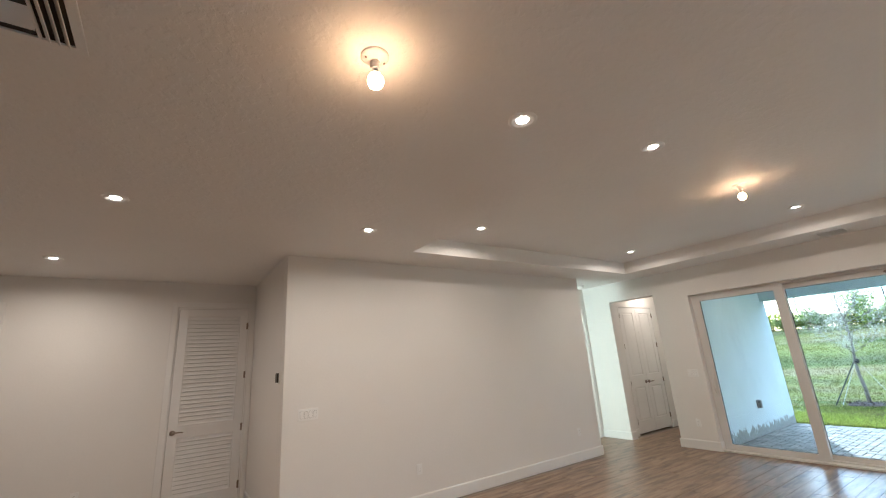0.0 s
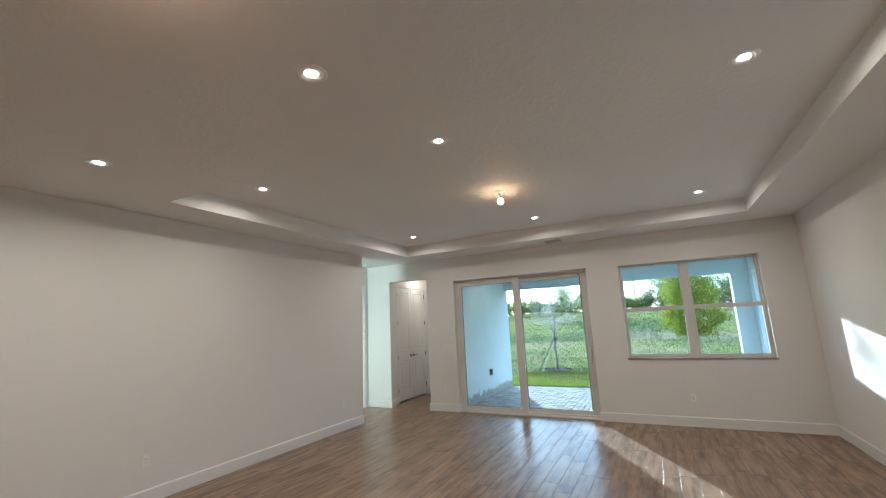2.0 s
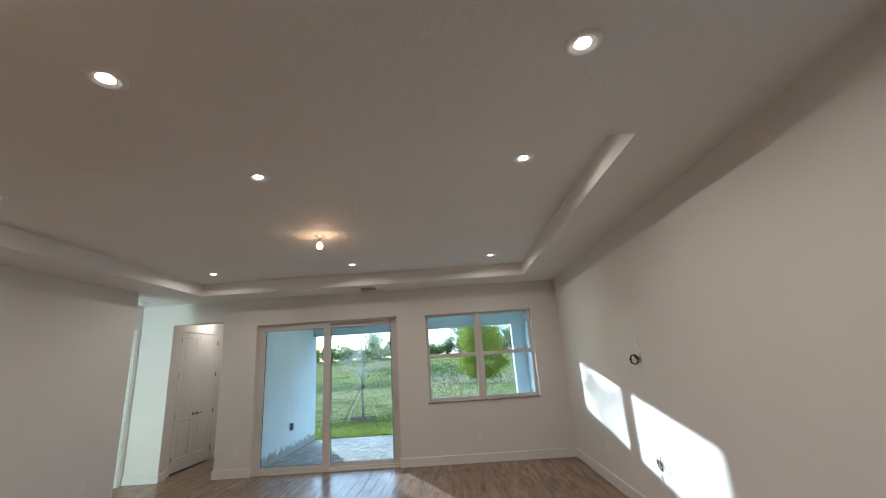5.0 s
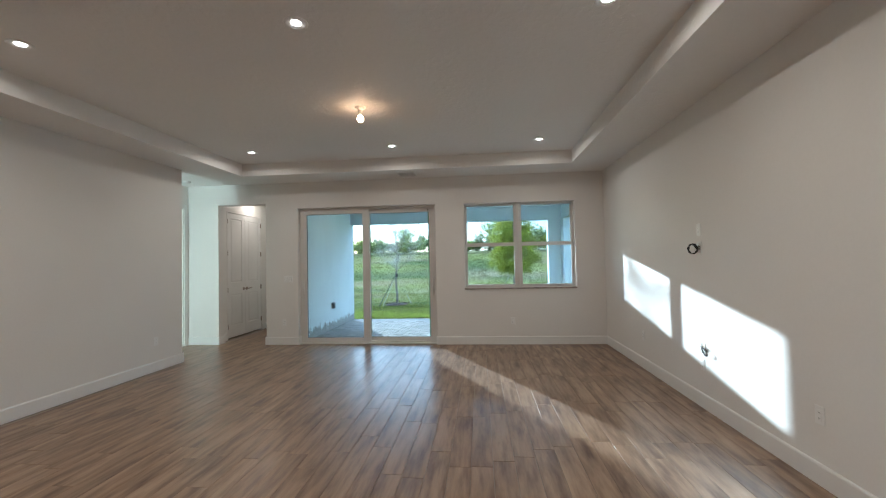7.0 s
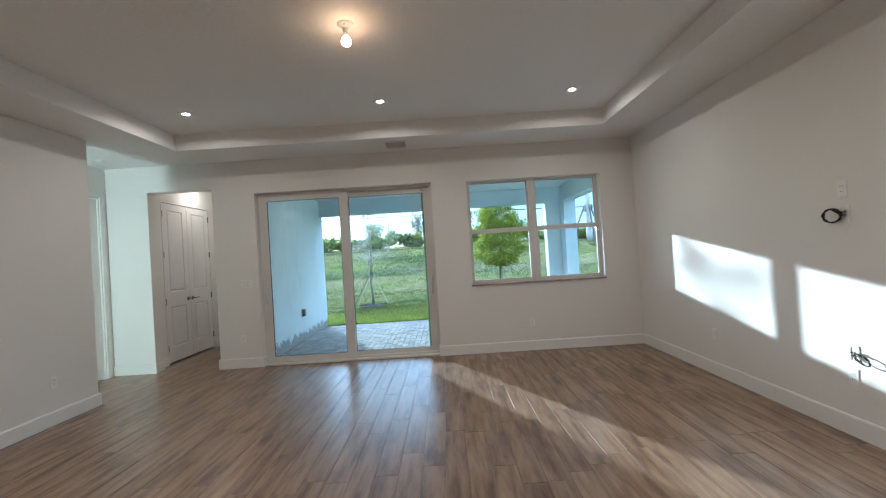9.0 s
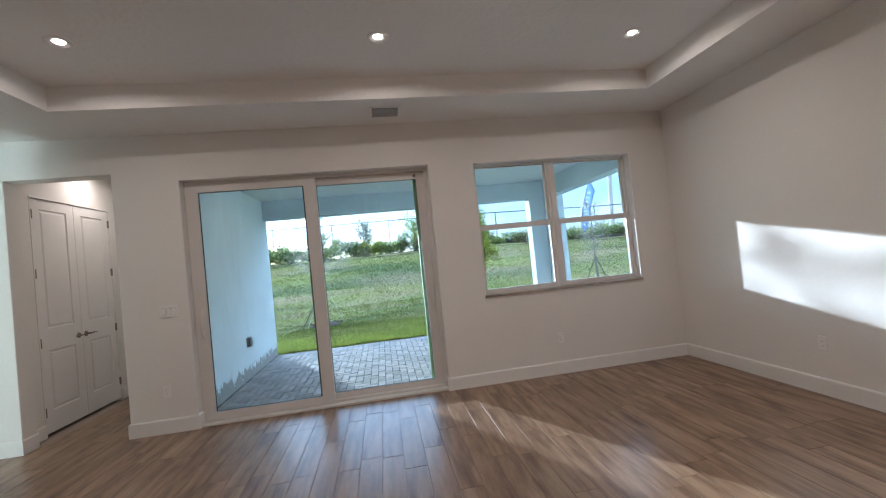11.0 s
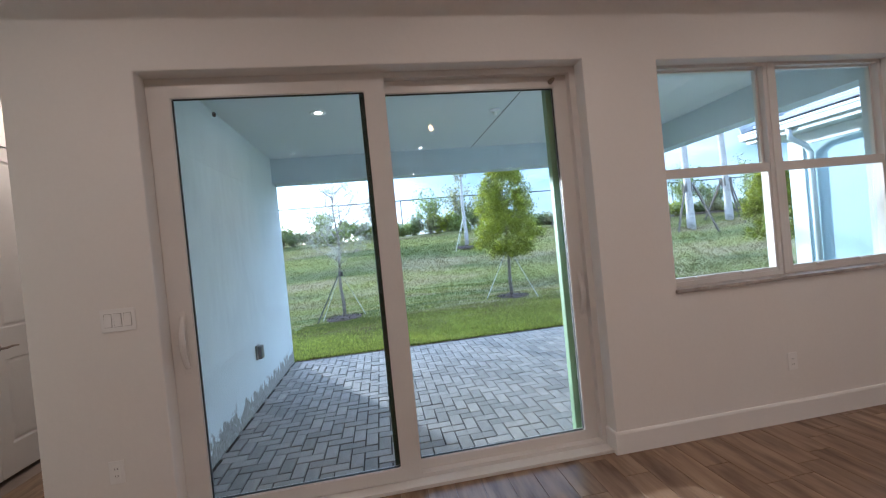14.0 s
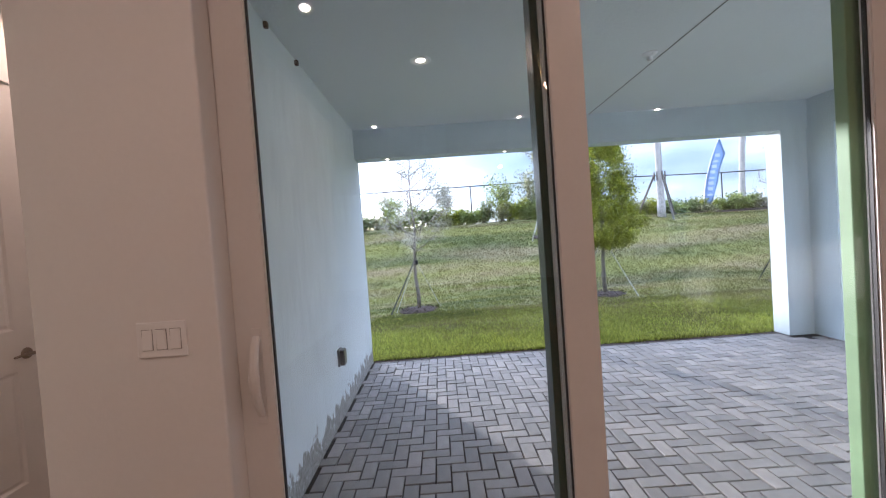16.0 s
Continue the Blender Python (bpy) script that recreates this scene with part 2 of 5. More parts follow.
def stucco(name, col, flaked=False):
    m, nt, b = nodes_of(name)
    vec = coords(nt)
    drip = noise_of(nt, coords(nt, (9, 9, 1.2)), 1.6, 5)
    c = ramp_of(nt, noise_of(nt, vec, 1.4, 5), [(0.3, tuple(x * 0.90 for x in col)), (0.7, col)])
    c = mixed(nt, 0.5, c, ramp_of(nt, drip, [(0.35, (0.86, 0.87, 0.88)), (0.6, (1, 1, 1))]), "MULTIPLY")
    if flaked:  # bare grey render where the paint has come off along the foot
        sep = nt.nodes.new("ShaderNodeSeparateXYZ")
        nt.links.new(nt.nodes.new("ShaderNodeTexCoord").outputs["Object"], sep.inputs[0])
        up = nt.nodes.new("ShaderNodeMapRange")
        up.inputs["From Min"].default_value, up.inputs["From Max"].default_value = -0.10, 0.26
        up.inputs["To Min"].default_value, up.inputs["To Max"].default_value = 0.34, -0.22
        nt.links.new(sep.outputs[2], up.inputs["Value"])
        add = nt.nodes.new("ShaderNodeMath")
        nt.links.new(up.outputs[0], add.inputs[0])
        nt.links.new(noise_of(nt, coords(nt, (1, 1, 0.7)), 11, 5, 0.65), add.inputs[1])
        bare = ramp_of(nt, noise_of(nt, vec, 40, 4), [(0.3, (0.24, 0.23, 0.21)), (0.7, (0.46, 0.45, 0.42))])
        c = mixed(nt, ramp_of(nt, add.outputs[0], [(0.56, (0, 0, 0)), (0.60, (1, 1, 1))]), c, bare)
    nt.links.new(c, b.inputs["Base Color"])
    b.inputs["Roughness"].default_value = 0.9
    h = mixed(nt, 0.5, noise_of(nt, vec, 55, 4), noise_of(nt, coords(nt, (30, 30, 4)), 3.0, 3))
    bumped(nt, b, h, 0.8, 0.007)
    return m


def knockdown(name, col, strength, scale=26):
    """Painted drywall: flattened splatter of plaster under matt paint."""
    m, nt, b = nodes_of(name)
    vec = coords(nt)
    c = ramp_of(nt, noise_of(nt, vec, 0.8, 4), [(0.3, tuple(x * 0.965 for x in col)), (0.7, col)])
    c = mixed(nt, 0.5, c, ramp_of(nt, noise_of(nt, vec, 45, 3), [(0.3, (0.965, 0.965, 0.965)), (0.7, (1, 1, 1))]), "MULTIPLY")
    nt.links.new(c, b.inputs["Base Color"])
    b.inputs["Roughness"].default_value = 0.62
    flat = ramp_of(nt, noise_of(nt, vec, scale, 3, 0.5), [(0.48, (0, 0, 0)), (0.60, (1, 1, 1))])
    bumped(nt, b, mixed(nt, 0.3, flat, noise_of(nt, vec, 220, 2)), strength, 0.0026)
    return m


def leaf_mat(name, dark, light):
    m, nt, b = nodes_of(name)
    rnd = nt.nodes.new("ShaderNodeNewGeometry").outputs["Random Per Island"]
    c = ramp_of(nt, rnd, [(0.0, dark), (0.6, light), (1.0, tuple(min(1, x * 1.5) for x in light))])
    c = mixed(nt, 0.4, c, ramp_of(nt, noise_of(nt, coords(nt), 3.0, 3), [(0.3, (0.6, 0.6, 0.6)), (0.7, (1, 1, 1))]), "MULTIPLY")
    nt.links.new(c, b.inputs["Base Color"])
    b.inputs["Roughness"].default_value = 0.5
    b.inputs["Transmission Weight"].default_value = 0.0
    tr, mx = nt.nodes.new("ShaderNodeBsdfTranslucent"), nt.nodes.new("ShaderNodeMixShader")
    nt.links.new(c, tr.inputs[0])
    mx.inputs[0].default_value = 0.45
    nt.links.new(b.outputs[0], mx.inputs[1])
    nt.links.new(tr.outputs[0], mx.inputs[2])
    nt.links.new(mx.outputs[0], nt.nodes["Material Output"].inputs[0])
    return m


def lawn_mat(name, through_light=0.0):
    m, nt, b = nodes_of(name)
    vec = coords(nt)
    green = ramp_of(nt, noise_of(nt, vec, 14, 8, 0.80), [(0.30, (0.085, 0.092, 0.022)), (0.5, (0.205, 0.208, 0.054)), (0.72, (0.385, 0.370, 0.120))])
    dry = ramp_of(nt, noise_of(nt, vec, 18, 8, 0.80), [(0.30, (0.155, 0.120, 0.064)), (0.72, (0.450, 0.365, 0.205))])
    where = ramp_of(nt, noise_of(nt, coords(nt, (1.5, 0.30, 0.4)), 0.62, 6, 0.62), [(0.46, (0, 0, 0)), (0.62, (0.95, 0.95, 0.95))])
    tone = ramp_of(nt, noise_of(nt, coords(nt, (1.6, 0.20, 0.4)), 0.62, 4, 0.55), [(0.36, (0.46, 0.56, 0.46)), (0.50, (0.90, 0.94, 0.88)), (0.64, (1.1, 1.08, 1.0))])
    nt.links.new(mixed(nt, 1.0, mixed(nt, where, green, dry), tone, "MULTIPLY"), b.inputs["Base Color"])
    b.inputs["Roughness"].default_value = 0.9
    bumped(nt, b, noise_of(nt, vec, 24, 6, 0.8), 0.9, 0.06)
    if through_light:  # thin blades glow when the sun stands behind them
        tr, mx = nt.nodes.new("ShaderNodeBsdfTranslucent"), nt.nodes.new("ShaderNodeMixShader")
        nt.links.new(b.inputs["Base Color"].links[0].from_socket, tr.inputs[0])
        mx.inputs[0].default_value = through_light
        nt.links.new(b.outputs[0], mx.inputs[1])
        nt.links.new(tr.outputs[0], mx.inputs[2])
        nt.links.new(mx.outputs[0], nt.nodes["Material Output"].inputs[0])
    return m


def paver_mat(name, island):
    m, nt, b = nodes_of(name)
    rnd = nt.nodes.new("ShaderNodeNewGeometry").outputs["Random Per Island"] if island else nt.nodes.new("ShaderNodeObjectInfo").outputs["Random"]
    vec = coords(nt)
    c = ramp_of(nt, rnd, [(0.0, (0.260, 0.246, 0.232)), (0.45, (0.325, 0.308, 0.290)), (0.8, (0.372, 0.350, 0.326)), (1.0, (0.420, 0.385, 0.350))])
    c = mixed(nt, 0.8, c, ramp_of(nt, noise_of(nt, vec, 9, 4), [(0.3, (0.75, 0.75, 0.78)), (0.7, (1, 1, 1))]), "MULTIPLY")
    c = mixed(nt, 0.6, c, ramp_of(nt, noise_of(nt, vec, 160, 3), [(0.35, (0.6, 0.6, 0.6)), (0.65, (1, 1, 1))]), "MULTIPLY")
    nt.links.new(c, b.inputs["Base Color"])
    b.inputs["Roughness"].default_value = 0.75
    bumped(nt, b, noise_of(nt, vec, 160, 4), 0.5, 0.002)
    return m


WHITE_WALL = knockdown("wall_paint", (0.80, 0.78, 0.75), 0.10, 30)
WHITE_CEILING = knockdown("ceiling_paint", (0.86, 0.85, 0.83), 0.6, 19)
TRIM = plain("trim_paint", (0.80, 0.79, 0.77), 0.35, vary=0.02, bump=0.04, bscale=60)
DOOR_PAINT = plain("door_paint", (0.81, 0.80, 0.785), 0.38, vary=0.025, bump=0.06, bscale=90)
VINYL = plain("frame_enamel", (0.70, 0.68, 0.65), 0.32, vary=0.03, bump=0.03, bscale=40)
PLATE = plain("white_plastic", (0.83, 0.825, 0.81), 0.3, vary=0.02, bump=0.02)
NICKEL = plain("brushed_nickel", (0.30, 0.25, 0.21), 0.35, metal=1.0, vary=0.08, bump=0.05, bscale=300)
BLACK = plain("black_rubber", (0.012, 0.012, 0.013), 0.5, vary=0.2)
# near-black for shade in closet and ducts, and for the soffit joint
DARK = plain("shade_and_joint_dark", (0.03, 0.027, 0.025), 0.8, vary=0.2)
GASKET = plain("black_gasket", (0.02, 0.02, 0.02), 0.6, vary=0.1)
SILL = plain("grey_marble", (0.42, 0.37, 0.33), 0.3, vary=0.35, scale=9, fine=40, bump=0.03)
GROUT = plain("grout", (0.30, 0.25, 0.21), 0.9, vary=0.15)
PLANK, PLANK_REST = wood_plank("wood_look_tile", False), wood_plank("wood_look_tile_joined", True)
# one stucco in two tones: lighter where bounced light brightens the patio wall
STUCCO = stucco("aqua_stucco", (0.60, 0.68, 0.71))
FLAKED_LIT = stucco("flaked_lit_stucco", (0.84, 0.885, 0.895), True)
SOFFIT = knockdown("soffit_paint", (0.66, 0.70, 0.71), 0.5, 30)
GLASS = glass_of("low_e_glass", (0.955, 0.985, 0.985))
PAVER, PAVER_REST = paver_mat("concrete_paver", False), paver_mat("concrete_paver_joined", True)
SAND = plain("joint_sand", (0.022, 0.021, 0.020), 0.95, vary=0.3, bump=0.4)
LAWN = lawn_mat("lawn")
BLADE_DRY = lawn_mat("lawn_blade", 0.5)
BLADE = leaf_mat("grass_blade", (0.110, 0.145, 0.024), (0.420, 0.455, 0.085))
MULCH = plain("mulch", (0.075, 0.055, 0.046), 0.95, vary=0.5, scale=30, bump=1.0, bscale=60, dist=0.03)
BARK = plain("grey_bark", (0.20, 0.175, 0.15), 0.9, vary=0.35, scale=8, bump=0.8, bscale=40, dist=0.01)
PALM_BARK = plain("palm_bark", (0.42, 0.40, 0.38), 0.9, vary=0.25, scale=6, bump=0.8, bscale=24, dist=0.02)
LAMP_ON = glow("lit_lens", (1.0, 0.80, 0.60), 9.0)
BULB_ON = glow("lit_bulb", (1.0, 0.52, 0.24), 18.0)

# ---------------------------------------------------------------- the plan
XW, XM, XE = 7.45, 7.62, 7.72          # garden wall: room face, middle, outer face
YR, YL = -1.75, 4.865                  # side walls of the big room
XL0, XL1 = 1.155, 6.195                # the ends of the long wall
YB, XB = 6.80, -3.4                    # wall of the louvred door, wall behind the walker
YH = 5.72                              # end wall of the little hall
LOW, HIGH, TOP = 2.92, 3.12, 3.0                 # ceiling and tray
TRAY = (2.445, 6.775, -1.095, 4.25)
SLIDER = (1.115, 3.615, 0.0, 2.448)
WINDOW = (-1.265, 0.61, 0.955, 2.43)
PASSAGE = (4.22, 5.13, 0.0, 2.55)
SIDE_WINDOW = (0.62, 1.645, 0.96, 2.45)
PZ, PC, BEAM = -0.09, 2.82, 2.465      # patio floor, patio ceiling, underside of the beams
XO, YO = 11.35, 3.83                   # outer line of the patio, its long wall

bm = boxed((XB, YR, -0.20), (XM, YB, -0.006))
box(bm, (XM, PASSAGE[0], -0.20), (9.7, YB, -0.006))
structure("floor", bm, GROUT, "pale brown grout bed under wood-look floor tiles", "floor")

# garden wall: drywall inside, stucco outside
w = structure("wall_east", panel("x", XW, XM, YR, YH, 0, TOP, [SLIDER, WINDOW, PASSAGE]), WHITE_WALL, "white painted drywall with a wide opening for the sliding door")
soften(w)
GREEN_COAT = plain("green_primer", (0.20, 0.32, 0.17), 0.6, vary=0.12)
structure("jamb_liner", boxed((7.668, SLIDER[0], -0.05), (7.722, SLIDER[0] + 0.158, 2.435), 0.004), GREEN_COAT, "pale green primed outer jamb", "trim")
structure("wall_east_outside", panel("x", XM, XE, YR, YO, -0.3, PC, [(SLIDER[0] + 0.05, SLIDER[1] - 0.05, -0.05, 2.435), (WINDOW[0] - 0.05, WINDOW[1] + 0.05, 0.92, 2.47)]), STUCCO, "pale aqua stucco around the sliding door and window")
w = structure("wall_south", panel("y", YR - 0.25, YR, XB, XE, -0.3, TOP, [SIDE_WINDOW]), WHITE_WALL, "long plain white painted wall")
soften(w)
w = structure("wall_north", boxed((XL0, YL, 0), (XL1, YL + 0.12, TOP)), WHITE_WALL, "long plain white painted drywall partition")
soften(w)
HALL_DOOR = (6.45, 7.33, 0, 2.50)
structure("wall_hall_end", panel("y", YH, YH + 0.12, 3.2, XE, 0, LOW, [HALL_DOOR]), WHITE_WALL, "white painted wall of the small hall around a door")
structure("wall_thermostat", boxed((XL0, YL + 0.12, 0), (XL0 + 0.12, YB, LOW)), WHITE_WALL, "short white painted return wall")
LOUVRE = (0.185, 1.083, 0, 2.57)
structure("wall_louvre", panel("y", YB, YB + 0.14, XB, XL0 + 0.12, 0, LOW, [LOUVRE, (-2.45, -1.55, 0, 2.53)]), WHITE_WALL, "white painted wall around the louvred door")
structure("wall_west", boxed((XB - 0.15, YR - 0.25, -0.2), (XB, YB + 0.14, LOW)), WHITE_WALL, "plain white painted wall")
# the passage behind the garden wall
structure("wall_passage_side", boxed((XM, PASSAGE[0] - 0.2, 0), (9.7, PASSAGE[0], LOW)), WHITE_WALL, "white painted side wall of the passage")
NICHE_DOOR = (7.85, 9.09, 0, 2.50)
structure("wall_passage_doors", panel("y", 5.23, 5.35, XM, 9.7, 0, LOW, [NICHE_DOOR]), WHITE_WALL, "white painted wall around the double doors")
structure("wall_passage_end", boxed((9.6, PASSAGE[0], 0), (9.7, 5.23, LOW)), WHITE_WALL, "white painted end wall of the passage")
structure("wall_closet_back", boxed((XM, 6.2, 0), (9.7, 6.3, LOW)), WHITE_WALL, "plain white closet wall")
structure("wall_louvre_closet", boxed((XB, YB + 0.9, 0), (XL0 + 0.12, YB + 1.0, LOW)), WHITE_WALL, "plain white closet wall")
# window at the far end of the hall, behind the long wall
structure("wall_hall_window", panel("x", 3.2, 3.32, YL + 0.12, YH, 0, LOW, [(YL + 0.2, YH - 0.08, 0.25, 2.45)]), WHITE_WALL, "white painted wall with a tall window")

# ceiling with its tray
bm = bmesh.new()
x0, x1, y0, y1 = TRAY
for lo, hi in (((XB, YR), (x0, YB + 1)), ((x1, YR), (XM, YB + 1)), ((x0, YR), (x1, y0)), ((x0, y1), (x1, YB + 1)), ((XM, 4.02), (9.7, YB))):
    box(bm, (*lo, LOW), (*hi, LOW + 0.26))
box(bm, (x0, y0, HIGH), (x1, y1, HIGH + 0.06))
structure("ceiling", bm, WHITE_CEILING, "white textured ceiling with a shallow raised tray", "ceiling")

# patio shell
structure("patio_wall", panel("y", YO, YO + 0.19, XE, XO, -0.3, PC), FLAKED_LIT, "aqua stucco wall, lightened for bounced light, with flaked paint along its foot")
structure("house_front", boxed((XO - 0.24, YO + 0.19, -0.3), (XO, 12.0, PC + 0.3)), STUCCO, "pale aqua stucco outer wall")
bm = boxed((XO - 0.24, -2.0, BEAM), (XO, YO, PC))
box(bm, (XE, -2.0, BEAM), (XO - 0.24, -1.76, PC))
structure("patio_beam", bm, STUCCO, "pale aqua stucco beams around the patio ceiling", "beam")
bm = boxed((XO - 0.24, -2.0, PZ), (XO, -1.42, BEAM))
box(bm, (10.76, -2.0, PZ), (XO - 0.24, -1.74, BEAM))
structure("patio_column", bm, STUCCO, "pale aqua stucco corner column, L-shaped in plan", "column")
structure("patio_ceiling", boxed((XE, -2.0, PC), (XO, YO, PC + 0.1)), SOFFIT, "pale grey-aqua plaster patio ceiling", "ceiling")
bm = boxed((XB - 0.5, -2.5, 3.2), (XO + 0.45, 12.3, 3.45))
structure("roof", bm, plain("roof_tile", (0.35, 0.33, 0.31), 0.8), "flat grey roof over house and patio", "roof")
structure("house_back", boxed((XB - 0.15, 12.0, -0.3), (XO, 12.2, 3.2)), STUCCO, "pale aqua stucco outer wall")
structure("house_side", boxed((XB - 0.35, YB + 1.0, -0.3), (XB - 0.15, 12.0, 3.2)), STUCCO, "pale aqua stucco outer wall")


# ground: lawn, bank and the land beyond, one sheet
def rise(x, y):
    if x < 16.5:
        z = -0.13
    else:
        s = [(16.5, -0.13), (18.0, 0.06), (21.0, 1.18), (24.0, 1.78), (26.3, 2.05), (30, 1.9), (60, 1.2), (3000, 1.2)]
        for (a, p), (b, q) in zip(s, s[1:]):
            if a <= x <= b:
                k = (x - a) / (b - a)
                z = p + (q - p) * k
                break
        else:
            z = 1.2
        if y < -3:
            z = -0.13 + (z + 0.13) * (1 - 0.11 * min(1, (-3 - y) / 8))
    if y < -4 and x < 20:
        z -= 0.3 * min(1, (-4 - y) / 5) * min(1, max(0, (20 - x) / 3))
    if x > 12:
        z += 0.07 * noise.noise(Vector((x * 0.35, y * 0.3, 0))) * min(1, (x - 12) / 3)
    return z


def axis_of(fine0, fine1, step, far):
    out = list(np.arange(fine0, fine1 + 1e-6, step))
    k = 1.0
    while out[-1] < far:
        out.append(out[-1] + step * 1.5 ** k)
        out.insert(0, out[0] - step * 1.5 ** k)
        k += 1
    return out


gx, gy = axis_of(11.0, 32.0, 0.35, 2500), axis_of(-24.0, 16.0, 0.5, 2500)
gx = [x for x in gx if not (7.9 < x < 11.0)]
verts = [(x, y, rise(x, y) - (0.25 if -3.3 < x < 11.0 and -1.9 < y < 12 else 0)) for x in gx for y in gy]
n = len(gy)
faces = [(i * n + j, (i + 1) * n + j, (i + 1) * n + j + 1, i * n + j + 1) for i in range(len(gx) - 1) for j in range(n - 1)]
me = bpy.data.meshes.new("ground")
me.from_pydata(verts, [], faces)
me.materials.append(LAWN)
for p in me.polygons:
    p.use_smooth = True
tagged(new("ground", me), "green lawn with dry patches rising to a bank", "ground", kind="structure")
structure("patio_bed", boxed((XE, -2.0, -0.3), (XO - 0.10, YO, PZ - 0.012)), SAND, "dark sand bed between the patio pavers", "ground")

# ---------------------------------------------------------------- lamps
def downlight(x, y, z, power, label, group, spread=168):
    t = thing("downlight", label, "ceiling light", group, (x, y, z))
    bm = lathe(bmesh.new(), [(0.035, 0.0), (0.037, -0.002), (0.058, -0.008), (0.066, -0.009), (0.074, -0.008), (0.080, -0.004), (0.082, 0.0)], 28)
    part("trim_ring", bm, PLATE, t, smooth=False)
    bm = lathe(bmesh.new(), [(0.0, 0.0), (0.030, -0.0002), (0.034, -0.001), (0.035, 0.0)], 28)
    part("lens", bm, LAMP_ON, t, "glowing warm white lens")
    if power:
        lamp = new("downlight_lamp", bpy.data.lights.new("downlight_lamp", "AREA"))
        lamp.data.shape, lamp.data.size, lamp.data.energy, lamp.data.color, lamp.data.spread = "DISK", 0.066, power, WARM, radians(spread)
        lamp.matrix_world = pose(x, y, z - 0.004)
    return t


CAN = 2.65
for x, y, watts in ((1.645, 1.572, 1), (1.634, 3.70, 1), (1.645, -0.52, 1), (-0.315, 3.71, 1.4), (-0.967, 5.76, 1.4)):
    downlight(x, y, LOW, CAN * watts, "white recessed downlight, lit, flush in the ceiling", "room downlights")
for x in (3.064, 6.118):
    for y in (-0.515, 1.575, 3.694):
        downlight(x, y, HIGH, CAN, "white recessed downlight, lit, in the ceiling tray", "tray downlights")
downlight(8.60, 4.95, LOW, CAN * 0.75, "white recessed downlight, lit, over the double doors", "room downlights")
downlight(9.30, 2.915, PC, CAN * 0.3, "white recessed downlight, lit, in the patio ceiling", "patio downlights")
downlight(9.30, -0.74, PC, CAN * 0.3, "white recessed downlight, lit, in the patio ceiling", "patio downlights")


def bare_bulb(x, y, z, lit, label):
    t = thing("bulb_holder", label, "ceiling light", "", (x, y, z))
    part("plate", lathe(bmesh.new(), [(0, -0.03), (0.024, -0.03), (0.029, -0.026), (0.042, -0.018), (0.053, -0.012), (0.060, -0.006), (0.060, 0)], 32), PLATE, t)
    for s in (-0.042, 0.042):
        part("screw", rod(bmesh.new(), (s, 0, -0.022), (s, 0, -0.017), 0.004), NICKEL, t)
    part("socket", lathe(bmesh.new(), [(0.0, -0.066), (0.019, -0.066), (0.021, -0.055), (0.022, -0.03), (0.026, -0.028)], 24), PLATE, t)
    if lit:
        part("bulb_base", lathe(bmesh.new(), [(0.0, -0.064), (0.0135, -0.064), (0.0135, -0.072), (0.017, -0.078), (0.024, -0.094), (0.0, -0.094)], 24), PLATE, t, "white plastic bulb base", smooth=False)
        prof = [(0.022, -0.0945), (0.0275, -0.102), (0.0325, -0.112), (0.0345, -0.124), (0.033, -0.136), (0.027, -0.148), (0.016, -0.156), (0.0, -0.159)]
        part("bulb", lathe(bmesh.new(), prof, 24), BULB_ON, t, "glowing warm frosted bulb", smooth=True)
    return t


bare_bulb(0.72, 1.52, LOW, True, "bare lit bulb in a white keyless holder on the ceiling")
bare_bulb(4.63, 1.592, HIGH, True, "bare lit bulb in a white keyless holder in the tray")
bare_bulb(9.45, 1.05, PC, False, "white keyless holder without a bulb on the patio ceiling")

win = new("hall_daylight", bpy.data.lights.new("hall_daylight", "AREA"))
win.data.shape, win.data.size, win.data.size_y, win.data.energy, win.data.color = "RECTANGLE", 0.5, 2.2, 19, (0.98, 1.0, 0.80)
win.matrix_world = look((3.26, 5.36, 1.35), (7, 5.36, 1.35))


# ---------------------------------------------------------------- sliding door
def sliding_panel(t, name, y0, y1, z0, z1, x0, x1, gy0, gy1, gz0, gz1, handle_y):
    bm = panel("x", x0, x1, y0, y1, z0, z1, [(gy0, gy1, gz0, gz1)])
    bmesh.ops.bevel(bm, geom=[e for e in bm.edges if e.is_manifold and e.calc_face_angle(0) > 1], offset=0.004, segments=2, affect="EDGES")
    p = part(name, bm, VINYL, t, "cream enamelled door frame")
    xm = (x0 + x1) / 2
    part("pane", boxed((xm - 0.004, gy0, gz0), (xm + 0.004, gy1, gz1)), GLASS, p, "clear tinted glass").visible_shadow = False
    bm = panel("x", xm - 0.009, xm + 0.009, gy0, gy1, gz0, gz1, [(gy0 + 0.003, gy1 - 0.003, gz0 + 0.003, gz1 - 0.003)])
    part("gasket", bm, GASKET, p, "thin black gasket")
    pts = [(x0 - 0.042 * math.sin(math.pi * k / 10) ** 0.8, handle_y, 0.86 + 0.28 * k / 10) for k in range(11)]
    bm = tube(bmesh.new(), pts, [0.010 + 0.004 * math.sin(math.pi * k / 10) for k in range(11)], 10)
    bmesh.ops.scale(bm, vec=(1, 1.35, 1), space=Matrix.Translation((0, -handle_y, 0)), verts=bm.verts)
    box(bm, (x0 - 0.004, handle_y - 0.018, 0.83), (x0 + 0.001, handle_y + 0.018, 1.17), 0.002)
    part("handle", bm, VINYL, p, "curved cream pull handle", smooth=False)
    return p


